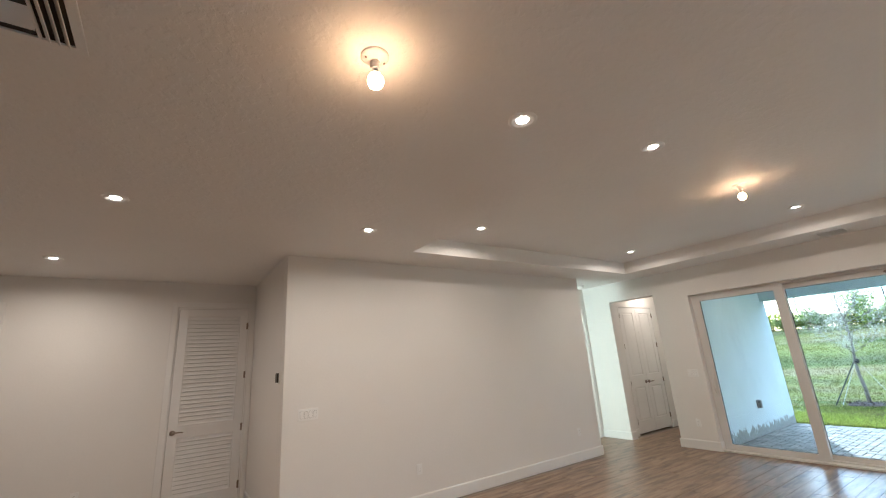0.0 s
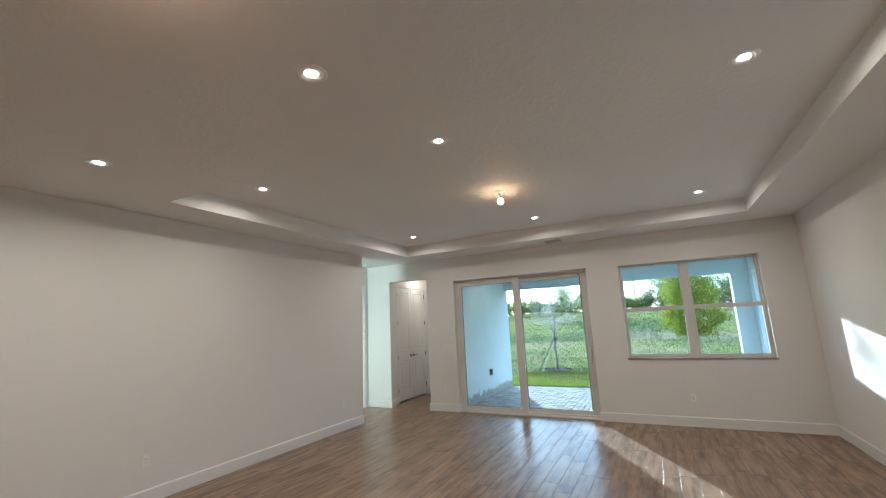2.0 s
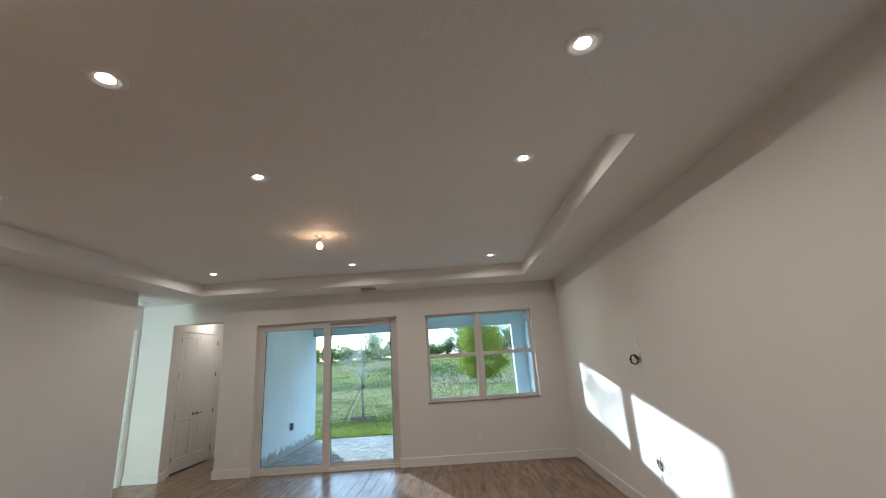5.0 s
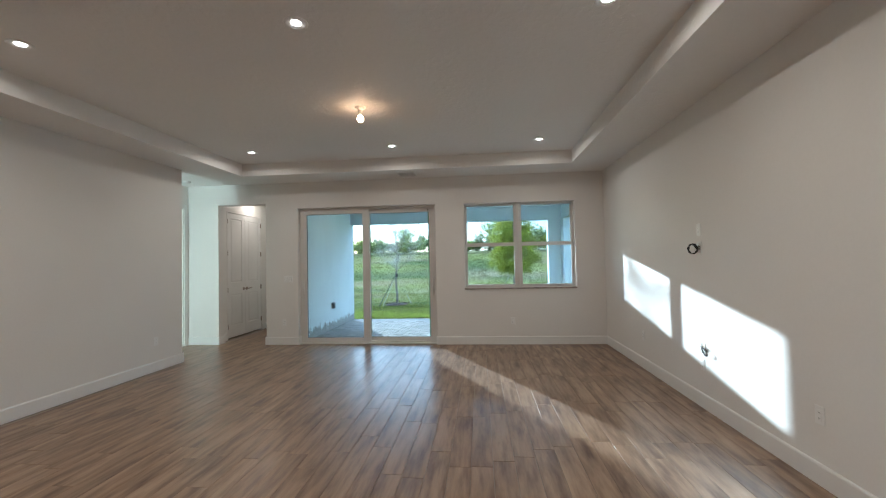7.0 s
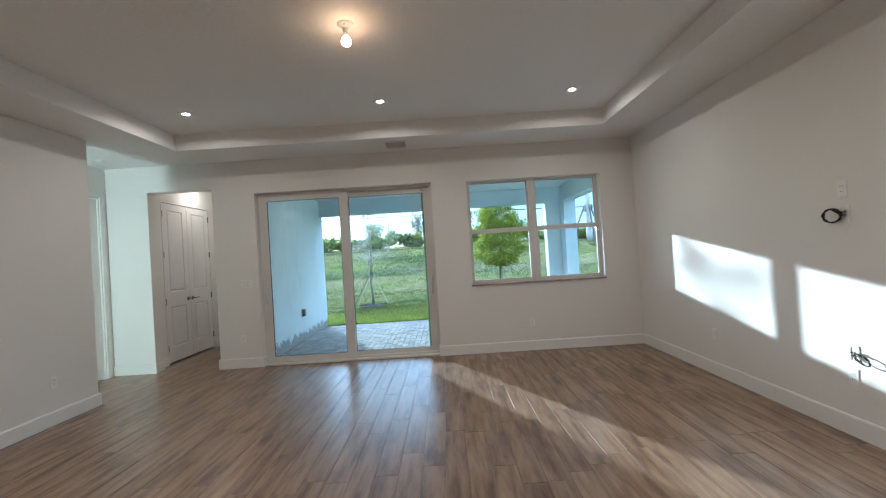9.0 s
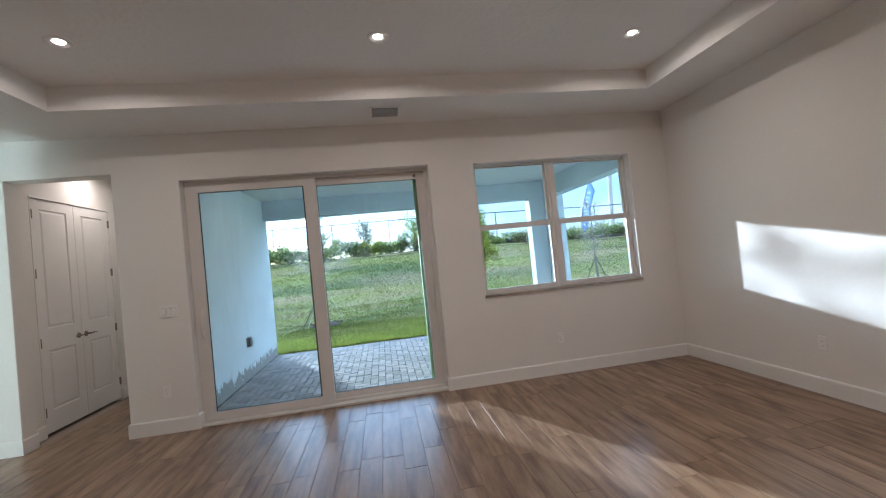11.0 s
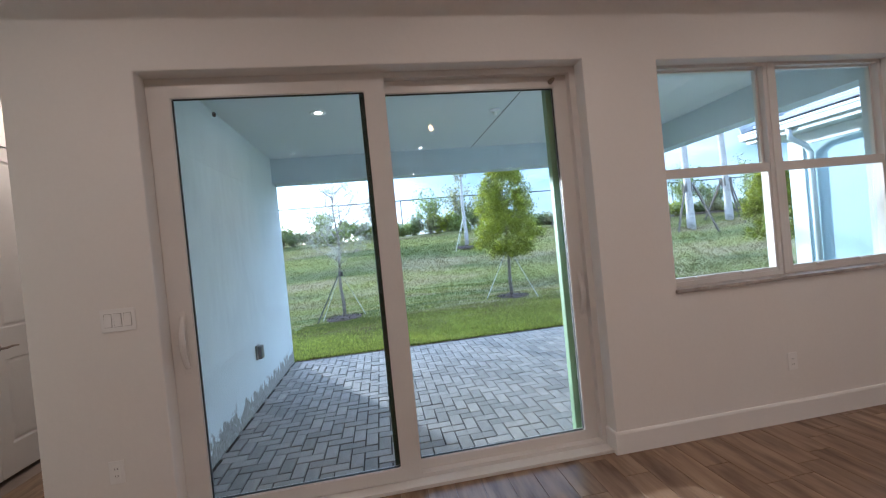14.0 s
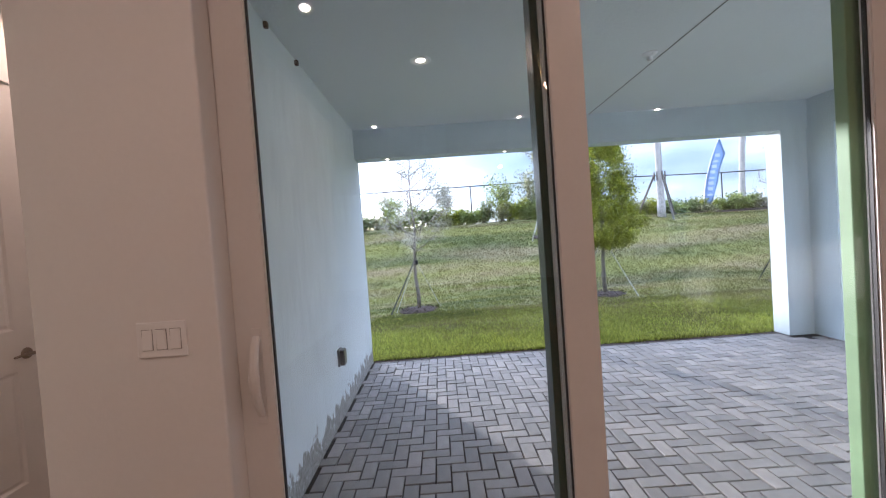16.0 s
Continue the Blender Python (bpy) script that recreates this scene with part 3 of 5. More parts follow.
y0, y1, z0, z1 = SLIDER
t = thing("sliding_door", "closed two-panel glass sliding door in a cream frame", "door")
bm = panel("x", 7.552, 7.70, y0, y1, z0, z1, [(y0 + 0.040, y1 - 0.035, z0 + 0.045, z1 - 0.036)])
part("door_frame", bm, VINYL, t)
part("track", boxed((7.47, y0, 0.0), (7.552, y1, 0.022), 0.003), VINYL, t, "cream metal floor track")
part("track", boxed((7.625, y0 + 0.035, 0.045), (7.632, y1 - 0.035, 0.062)), VINYL, t)
sliding_panel(t, "inner_panel", 2.325, 3.58, 0.03, 2.415, 7.545, 7.59, 2.448, 3.49, 0.105, 2.335, 3.54)
sliding_panel(t, "outer_panel", 1.15, 2.45, 0.03, 2.415, 7.60, 7.645, 1.245, 2.325, 0.105, 2.335, 1.19)
# dark green holds the shade and glass tint on the outer stile
GREEN_SHADE = plain("shaded_green_metal", (0.030, 0.062, 0.042), 0.4)
part("interlock", boxed((7.646, 2.405, 0.05), (7.735, 2.478, 2.40), 0.003), GREEN_SHADE, t, "outer interlock, coloured dark green for shade behind the glass")
bm = rod(bmesh.new(), (7.60, 1.262, 2.372), (7.56, 1.262, 2.372), 0.016, 0.013, 14)
rod(bm, (7.56, 1.262, 2.372), (7.545, 1.262, 2.372), 0.008)
part("bolt", bm, NICKEL, t, "small brown bolt knob")


# ---------------------------------------------------------------- windows
def hung_window(name, label, axis, halves, z0, z1, mid, w0, w1, sgn):
    """Single-hung sashes side by side. w0 is the room side of the frame, w1 the outer side."""
    t = thing(name, label, "window")

    def pan(a, b, *r):
        return panel(axis, min(a, b), max(a, b), *r)

    u0, u1 = halves[0][0], halves[-1][1]
    d = w1 - w0
    for a, b in halves:
        f = part("window_frame", pan(w0, w1, a, b, z0, z1, [(a + 0.028, b - 0.028, z0 + 0.03, z1 - 0.02)]), VINYL, t, "cream enamelled frame")
        ia, ib = a + 0.028, b - 0.028
        up0, up1 = w0 + 0.55 * d, w0 + 0.9 * d
        lo0, lo1 = w0 + 0.08 * d, w0 + 0.5 * d
        for nm, p0, p1, za, zb, top in (("upper_sash", up0, up1, mid - 0.02, z1 - 0.02, 0.012), ("lower_sash", lo0, lo1, z0 + 0.03, mid + 0.035, 0.062)):
            s = part(nm, pan(p0, p1, ia, ib, za, zb, [(ia + 0.018, ib - 0.018, za + 0.022, zb - top)]), VINYL, t)
            pm = (p0 + p1) / 2
            part("pane", pan(pm - 0.003, pm + 0.003, ia + 0.018, ib - 0.018, za + 0.022, zb - top), GLASS, s, "clear tinted glass").visible_shadow = False
        for k in (0.3, 0.72):
            u = ia + (ib - ia) * k
            lo, hi = sorted((lo0 - sgn * 0.012, lo0))
            q = ((lo, u - 0.04, z0 + 0.034), (hi, u + 0.04, z0 + 0.05)) if axis == "x" else ((u - 0.04, lo, z0 + 0.034), (u + 0.04, hi, z0 + 0.05))
            part("lift", boxed(*q, 0.002), VINYL, t)
    return t


a, b, z0, z1 = WINDOW
m = -0.317
hung_window("window_1", "pair of single-hung windows in cream frames", "x", [(a, m - 0.022), (m + 0.022, b)], z0 + 0.012, z1, 1.71, 7.545, 7.622, 1)
w = bpy.data.objects["window_1"]
part("mullion", boxed((7.535, m - 0.022, z0 + 0.012), (7.622, m + 0.022, z1), 0.004), VINYL, w)
tagged(w, kind="structure")
sill = structure("window_sill", boxed((XW - 0.018, a - 0.012, z0 - 0.012), (7.60, b + 0.012, z0 + 0.012), 0.004), SILL, "grey veined marble window sill", "window sill")
a, b, z0, z1 = SIDE_WINDOW
w = hung_window("window_2", "single-hung window in a cream frame", "y", [(a, b)], z0 + 0.012, z1, 1.71, YR - 0.11, YR - 0.22, -1)
tagged(w, kind="structure")
structure("window_sill", boxed((a - 0.012, YR - 0.12, z0 - 0.012), (b + 0.012, YR + 0.018, z0 + 0.012), 0.004), SILL, "grey veined marble window sill", "window sill")
structure("window_3", panel("x", 3.28, 3.32, YL + 0.2, YH - 0.08, 0.25, 2.45, [(YL + 0.24, YH - 0.12, 0.30, 1.33), (YL + 0.24, YH - 0.12, 1.38, 2.41)]), VINYL, "cream window frame", "window")


# ---------------------------------------------------------------- doors
def leaf_mesh(w, h, t, panels):
    """A moulded door leaf, front at y=0 facing -y, with sunk and raised panels (u0, u1, z0, z1)."""
    bm = bmesh.new()
    us = sorted({0, w, *[v for p in panels for v in p[:2]]})
    zs = sorted({0, h, *[v for p in panels for v in p[2:]]})
    grid = [[bm.verts.new((u, 0, z)) for z in zs] for u in us]
    front = []
    for i in range(len(us) - 1):
        for j in range(len(zs) - 1):
            f = bm.faces.new((grid[i][j], grid[i + 1][j], grid[i + 1][j + 1], grid[i][j + 1]))
            cu, cz = (us[i] + us[i + 1]) / 2, (zs[j] + zs[j + 1]) / 2
            if any(p[0] < cu < p[1] and p[2] < cz < p[3] for p in panels):
                front.append(f)
    edge = [e for e in bm.edges if e.is_boundary]
    ext = bmesh.ops.extrude_edge_only(bm, edges=edge)
    vs = [v for v in ext["geom"] if isinstance(v, bmesh.types.BMVert)]
    bmesh.ops.translate(bm, vec=(0, t, 0), verts=vs)
    bmesh.ops.edgeloop_fill(bm, edges=[e for e in bm.edges if e.is_boundary])
    for f in front:
        bmesh.ops.inset_region(bm, faces=[f], thickness=0.016, depth=-0.010)
        bmesh.ops.inset_region(bm, faces=[f], thickness=0.012, depth=0.0)
        bmesh.ops.inset_region(bm, faces=[f], thickness=0.022, depth=0.007)
    bmesh.ops.recalc_face_normals(bm, faces=bm.faces)
    return bm


def lever(parent, u, z, y, way):
    part("rose", lathe(bmesh.new(), [(0, -0.012), (0.024, -0.011), (0.031, -0.006), (0.032, 0)], 24, pose(u, y, z, -90)), NICKEL, parent, "round bronze rose", smooth=True)
    pts = [(u, y - 0.008, z), (u, y - 0.045, z), (u + way * 0.012, y - 0.055, z), (u + way * 0.06, y - 0.056, z + 0.004), (u + way * 0.115, y - 0.052, z)]
    part("door_handle", tube(bmesh.new(), pts, [0.010, 0.009, 0.009, 0.008, 0.006], 10), NICKEL, parent, "bronze lever handle", smooth=True)


def hinge(parent, u, z, y):
    bm = rod(bmesh.new(), (u, y - 0.008, z - 0.048), (u, y - 0.008, z + 0.048), 0.008, seg=10)
    box(bm, (u - 0.017, y - 0.004, z - 0.046), (u + 0.017, y - 0.001, z + 0.046))
    part("hinge", bm, NICKEL, parent, "bronze hinge")


def casing(name, u0, u1, top, y, w=0.075, d=0.016):
    """Flat trim round a doorway in a wall that faces -y."""
    bm = panel("y", y - d, y - 0.0005, u0 - w, u1 + w, 0, top + w, [(u0, u1, -1, top)])
    o = structure(name, bm, TRIM, "white painted door casing", "trim")
    return soften(o, 0.004, 2)


# double doors in the passage
u0, u1, _, zt = NICHE_DOOR
zt = 2.50
structure("door_jamb", panel("y", 5.225, 5.35, u0 - 0.0005, u1, 0, zt, [(u0 + 0.018, u1 - 0.018, -1, zt - 0.018)]), TRIM, "white painted door jamb", "trim")
t = thing("double_door", "closed white two-panel double doors with bronze levers", "door")
lw = (u1 - u0 - 0.036 - 0.008) / 2
panels = [(0.11, lw - 0.11, 0.22, 0.84), (0.11, lw - 0.11, 1.07, 2.34)]
for k in (0, 1):
    ox = u0 + 0.020 + k * (lw + 0.004)
    d = part("leaf", leaf_mesh(lw, 2.446, 0.035, panels), DOOR_PAINT, t)
    d.matrix_world = pose(ox, 5.236, 0.030)
    lever(d, lw - 0.055 if k == 0 else 0.055, 0.93, 0, 1 if k else -1)
    for z in (0.22, 0.93, 1.65, 2.28):
        hinge(d, 0.0 if k == 0 else lw, z, 0)

# louvred closet door
u0, u1, _, zt = LOUVRE
structure("door_jamb", panel("y", YB - 0.004, YB + 0.14, u0, u1, 0, zt, [(u0 + 0.018, u1 - 0.018, -1, zt - 0.018)]), TRIM, "white painted door jamb", "trim")
casing("door_casing", u0, u1, zt, YB, 0.070)
t = thing("louvred_door", "closed white louvred closet door with a bronze lever", "door", at=(u0 + 0.021, YB + 0.004, 0.015))
lw, lh = u1 - u0 - 0.042, zt - 0.036
openings = [(0.105, lw - 0.105, 0.19, 0.88), (0.105, lw - 0.105, 1.03, lh - 0.105)]
part("door_frame", panel("y", 0, 0.035, 0, lw, 0, lh, openings), DOOR_PAINT, t)
bm = boxed((0, -0.0035, -0.0295), (lw - 0.21, 0.0035, 0.0295), 0.0025)
bmesh.ops.rotate(bm, verts=bm.verts, cent=(0, 0, 0), matrix=Matrix.Rotation(radians(-24), 3, "X"))
slat = mesh_of(bm, "slat", DOOR_PAINT)
for a, b, c, d in openings:
    n = round((d - c) / 0.051)
    for k in range(n):
        s = new("slat", slat)
        s.parent = t
        s.location = (a, 0.0165, c + (k + 0.5) * (d - c) / n)
lever(t, 0.055, 0.955, 0, 1)
for z in (0.22, 0.93, 1.62, 2.30):
    hinge(t, lw, z, 0)
# dark sheet painted as the unlit closet seen between the slats
structure("closet_shade", boxed((u0, YB + 0.10, 0), (u1, YB + 0.12, zt)), DARK, "dark sheet for the shade behind the louvres", "wall")

# door by the entry and the doorway of the hall
casing("door_casing", -2.45, -1.55, 2.53, YB)
t = thing("panel_door", "closed white two-panel door", "door")
d = part("leaf", leaf_mesh(0.864, 2.49, 0.035, [(0.12, 0.744, 0.22, 0.86), (0.12, 0.744, 1.07, 2.36)]), DOOR_PAINT, t)
d.matrix_world = pose(-2.432, YB + 0.03, 0.015)
lever(d, 0.80, 0.94, 0, -1)
structure("door_jamb", panel("y", YB - 0.002, YB + 0.14, -2.45, -1.55, 0, 2.53, [(-2.434, -1.566, -1, 2.514)]), TRIM, "white painted door jamb", "trim")
u0, u1, _, zt = HALL_DOOR
casing("door_casing", u0, u1, zt, YH)
t = thing("panel_door", "closed white two-panel door in the small hall", "door")
d = part("leaf", leaf_mesh(0.842, 2.46, 0.035, [(0.12, 0.722, 0.22, 0.86), (0.12, 0.722, 1.07, 2.33)]), DOOR_PAINT, t)
d.matrix_world = pose(u0 + 0.019, YH + 0.02, 0.015)
lever(d, 0.06, 0.94, 0, 1)
structure("door_jamb", panel("y", YH - 0.002, YH + 0.125, u0, u1, 0, zt, [(u0 + 0.018, u1 - 0.018, -1, zt - 0.018)]), TRIM, "white painted door jamb", "trim")


# ---------------------------------------------------------------- baseboards
def baseboard(p, q, n):
    """Along the floor from p to q; n points into the room."""
    h, d = 0.138, 0.015
    (ax, ay), (bx, by) = p, q
    prof = [(0.0005, 0.001), (d, 0.001), (d, h - 0.014), (d - 0.004, h - 0.004), (d - 0.008, h), (0.0005, h)]
    bm = bmesh.new()
    ends = [[bm.verts.new((x + n[0] * o, y + n[1] * o, z)) for o, z in prof] for x, y in (p, q)]
    k = len(prof)
    for i in range(k):
        bm.faces.new((ends[0][i], ends[0][(i + 1) % k], ends[1][(i + 1) % k], ends[1][i]))
    bm.faces.new(ends[0])
    bm.faces.new(ends[1][::-1])
    bmesh.ops.recalc_face_normals(bm, faces=bm.faces)
    structure("baseboard", bm, TRIM, "tall plain white baseboard", "baseboard")


D = 0.015
for p, q, n in (
    ((XW, YR + D), (XW, SLIDER[0]), (-1, 0)), ((XW, SLIDER[1]), (XW, PASSAGE[0]), (-1, 0)), ((XW, PASSAGE[1]), (XW, YH), (-1, 0)),
    ((XW - D, PASSAGE[0]), (9.6, PASSAGE[0]), (0, 1)), ((XW - D, PASSAGE[1]), (XM, PASSAGE[1]), (0, -1)),
    ((XW - D, SLIDER[1]), (7.55, SLIDER[1]), (0, -1)), ((XW - D, SLIDER[0]), (7.55, SLIDER[0]), (0, 1)),
    ((XB, YR), (XW, YR), (0, 1)), ((XL0 - D, YL), (XL1 + D, YL), (0, -1)), ((XL1, YL), (XL1, YL + 0.12), (1, 0)), ((XL1 - 3.0, YH), (HALL_DOOR[0] - 0.075, YH), (0, -1)),
    ((XL0, YL), (XL0, YB), (-1, 0)), ((XB, YB), (-2.525, YB), (0, -1)), ((-1.475, YB), (LOUVRE[0] - 0.075, YB), (0, -1)),
    ((XB, YR + D), (XB, YB), (1, 0)), ((XM, 5.23), (NICHE_DOOR[0], 5.23), (0, -1)), ((NICHE_DOOR[1], 5.23), (9.6, 5.23), (0, -1)), ((9.6, PASSAGE[0] + D), (9.6, 5.23), (-1, 0)),
):
    baseboard(p, q, n)


# ---------------------------------------------------------------- plates, cables, small fixtures
# grey that draws the shadow line round each rocker
SEAM_SHADE = plain("rocker_seam_shade", (0.28, 0.26, 0.25), 0.7)


def plate(at, turn, gangs, kind, label, category):
    """A wall plate that faces -y before its turn."""
    w = 0.072 + 0.046 * (gangs - 1)
    t = thing(kind, label, category, at=at, turn=turn)
    part("plate", boxed((-w / 2, -0.0065, -0.0585), (w / 2, -0.0005, 0.0585), 0.003), PLATE, t)
    for g in range(gangs):
        c = (g - (gangs - 1) / 2) * 0.046
        if kind == "light_switch":
            bm = boxed((c - 0.0165, -0.010, -0.033), (c + 0.0165, -0.0066, 0.033), 0.0015)
            bmesh.ops.rotate(bm, verts=bm.verts, cent=(c, -0.007, 0), matrix=Matrix.Rotation(radians(3 if g % 2 else -3), 3, "X"))
            part("rocker", bm, PLATE, t)
            part("gap", boxed((c - 0.0180, -0.0071, -0.0345), (c + 0.0180, -0.0064, 0.0345)), SEAM_SHADE, t, "thin grey strip for the shadow round the rocker")
        elif kind == "wall_outlet":
            o = part("socket", boxed((c - 0.0165, -0.0085, -0.033), (c + 0.0165, -0.0066, 0.033), 0.0015), PLATE, t)
            for s in (-0.018, 0.018):
                for k in (-0.006, 0.006):
                    part("slot", boxed((c + k - 0.0012, -0.009, s - 0.004), (c + k + 0.0012, -0.0084, s + 0.004)), BLACK, o)
    return t


plate((XW, 3.80, 1.175), -90, 3, "light_switch", "white three-gang rocker switch beside the sliding door", "light switch")
plate((1.42, YL, 1.18), 0, 4, "light_switch", "white four-gang rocker switch on the long wall", "light switch")
OUTLET = "white duplex wall outlet low on the wall"
plate((XW, 3.88, 0.40), -90, 1, "wall_outlet", OUTLET, "wall outlet")
plate((XW, -0.19, 0.397), -90, 1, "wall_outlet", OUTLET, "wall outlet")
plate((2.75, YL, 0.41), 0, 1, "wall_outlet", OUTLET, "wall outlet")
plate((5.69, YL, 0.415), 0, 1, "wall_outlet", OUTLET, "wall outlet")
plate((5.92, YR, 0.425), 180, 1, "wall_outlet", OUTLET, "wall outlet")
plate((3.165, YR, 0.44), 180, 1, "wall_outlet", OUTLET, "wall outlet")
plate((-0.61, YB, 0.418), 0, 1, "wall_outlet", OUTLET, "wall outlet")
plate((4.49, YR, 1.695), 180, 1, "wall_outlet", "white duplex wall outlet at screen height", "wall outlet")
plate((4.505, YR, 0.415), 180, 1, "wall_outlet", OUTLET, "wall outlet")


def cable_coil(x, z, r, flat, label, turns, lean, drop=0.0):
    t = thing("cable_coil", label, "cable", at=(x, YR, z), turn=180)
    part("bracket", panel("y", -0.006, -0.0005, -0.036, 0.036, -0.058, 0.058, [(-0.024, 0.024, -0.045, 0.045)]), PLATE, t, "open white low-voltage bracket")
    pts = []
    rnd = random.Random(int(x * 100 + z * 10))
    n = 22 * turns
    for k in range(n + 1):
        a = math.pi / 2 + 2 * math.pi * k / 22
        w = 1 + 0.10 * math.sin(k * 0.31) + 0.05 * rnd.random()
        pts.append((lean * r * (1.35 + w * math.cos(a)), -0.020 - (0.18 if drop else 0.45) * r * (1 + math.cos(a)) - 0.006 * math.sin(k), -0.01 + r * flat * w * math.sin(a) - 0.3 * r * (1 + math.cos(a)) * drop))
    pts = [(0.0, 0.0, 0.01), (0.0, -0.03, 0.012)] + pts + [(0.01, -0.035, -0.008), (0.0, -0.002, -0.012)]
    part("cable", tube(bmesh.new(), pts, 0.0042 if drop else 0.006, 7), BLACK, t, "black coaxial cable", smooth=True)
    for dz in (-0.014, 0.012):
        part("connector", rod(bmesh.new(), (0.012, -0.022, dz), (0.034, -0.030, dz + 0.006), 0.006), NICKEL, t)
    return t


cable_coil(4.485, 1.525, 0.043, 1.05, "loop of black coaxial cable in a wall bracket", 2, -1.0)
cable_coil(4.49, 0.572, 0.058, 0.45, "loose loops of black coaxial cable in a wall bracket", 2, 1.0, 0.8)

t = thing("thermostat", "dark thermostat base on the short return wall", "thermostat", at=(XL0, 5.09, 1.575), turn=-90)
part("backplate", boxed((-0.075, -0.010, -0.065), (0.075, -0.0005, 0.065), 0.004), PLATE, t)
part("body", boxed((-0.05, -0.026, -0.05), (0.05, -0.0105, 0.05), 0.006), plain("dark_plastic", (0.05, 0.045, 0.04), 0.4), t, "dark plastic body")

t = thing("smoke_detector", "round white smoke detector on the hall ceiling", "smoke detector", at=(6.98, 5.39, LOW))
part("base", lathe(bmesh.new(), [(0.0, -0.010), (0.068, -0.010), (0.070, 0)], 28), PLATE, t)
part("cover", lathe(bmesh.new(), [(0.0, -0.042), (0.035, -0.042), (0.055, -0.036), (0.060, -0.014), (0.062, -0.0105)], 28), PLATE, t, smooth=True)


def ceiling_vent(x0, x1, y0, y1, z, n, along, label, split=False):
    t = thing("ceiling_vent", label, "air vent", at=((x0 + x1) / 2, (y0 + y1) / 2, z))
    w, d = (x1 - x0) / 2, (y1 - y0) / 2
    f = 0.028
    bm = bmesh.new()
    for lo, hi in (((-w, -d), (w, -d + f)), ((-w, d - f), (w, d)), ((-w, -d + f), (-w + f, d - f)), ((w - f, -d + f), (w, d - f))):
        box(bm, (*lo, -0.009), (*hi, -0.0005))
    part("frame", bm, PLATE, t)
    # no duct above: a dark plate carries its shade between the slats
    part("backing", boxed((-w + f, -d + f, -0.002), (w - f, d - f, -0.0004)), DARK, t, "dark plate for the shade inside the duct")
    m = w if along == "x" else d
    for k in range(n):
        c = -m + f + (k + 0.5) * (2 * m - 2 * f) / n
        far = (k + 0.5) / n > 0.5
        bm = boxed((-0.0012, -(d - f), -0.010), (0.0012, d - f, 0.010)) if along == "x" else boxed((-(w - f), -0.0012, -0.010), (w - f, 0.0012, 0.010))
        a = radians(38 if not (split and far) else -38)
        bmesh.ops.rotate(bm, verts=bm.verts, cent=(0, 0, 0), matrix=Matrix.Rotation(a, 3, "Y" if along == "x" else "X"))
        bmesh.ops.translate(bm, verts=bm.verts, vec=(c, 0, -0.012) if along == "x" else (0, c, -0.012))
        part("slat", bm, PLATE, t)
    return t


ceiling_vent(6.96, 7.24, 1.38, 1.69, LOW, 7, "x", "small white ceiling register with dark slots")
# square diffuser that blows four ways
t = thing("air_diffuser", "square white ceiling air diffuser with dark slots", "air vent", at=(-0.505, 1.845, LOW))
W = 0.225
bm = bmesh.new()
for a, b, c, d in ((-W, W, W - 0.035, W), (-W, W, -W, -W + 0.035), (-W, -W + 0.035, -W + 0.035, W - 0.035), (W - 0.035, W, -W + 0.035, W - 0.035)):
    box(bm, (a, c, -0.010), (b, d, -0.0005), 0.002)
part("frame", bm, PLATE, t)
# duct shade is coloured onto this plate
part("backing", boxed((-W + 0.035, -W + 0.035, -0.002), (W - 0.035, W - 0.035, -0.0004)), DARK, t, "dark plate for the shade inside the duct")
for k in range(3):
    x = W - 0.055 - 0.028 * k
    for sx in (1, -1):
        bm = boxed((-0.0015, -W + 0.037, -0.013), (0.0015, W - 0.037, 0.013))
        bmesh.ops.rotate(bm, verts=bm.verts, cent=(0, 0, 0), matrix=Matrix.Rotation(radians(-40 * sx), 3, "Y"))
        bmesh.ops.translate(bm, verts=bm.verts, vec=(sx * x, 0, -0.014))
        part("slat", bm, PLATE, t)
part("divider", boxed((0.088, -W + 0.037, -0.020), (0.094, W - 0.037, -0.003)), PLATE, t)
part("divider", boxed((-0.094, -W + 0.037, -0.020), (-0.088, W - 0.037, -0.003)), PLATE, t)
for k in range(4):
    for sy in (1, -1):
        bm = boxed((-0.086, -0.0015, -0.013), (0.086, 0.0015, 0.013))
        bmesh.ops.rotate(bm, verts=bm.verts, cent=(0, 0, 0), matrix=Matrix.Rotation(radians(40 * sy), 3, "X"))
        bmesh.ops.translate(bm, verts=bm.verts, vec=(0, sy * (0.04 + 0.028 * k), -0.014))
        part("slat", bm, PLATE, t)


# ---------------------------------------------------------------- patio details
structure("soffit_joint", boxed((XE, 0.927, PC - 0.003), (XO - 0.24, 0.935, PC - 0.0005)), DARK, "dark control joint in the patio ceiling", "joint")
t = thing("outdoor_outlet", "grey weatherproof outlet box on the stucco wall", "wall outlet", at=(9.70, YO, 0.45))
part("back_box", boxed((-0.052, -0.018, -0.075), (0.052, 0.0, 0.075), 0.004), plain("grey_plastic", (0.22, 0.22, 0.22), 0.5), t)
part("cover", boxed((-0.045, -0.060, -0.068), (0.045, -0.0185, 0.070), 0.010, 3), plain("smoke_plastic", (0.10, 0.10, 0.10), 0.3), t, "dark grey hinged cover")
for x in (8.60, 9.13):
    t = thing("wall_anchor", "small rusty anchor under the patio ceiling", "anchor", at=(x, YO, PC - 0.03))
    part("body", boxed((-0.015, -0.025, -0.018), (0.015, 0.0, 0.018), 0.004), plain("rust", (0.11, 0.07, 0.05), 0.8), t)


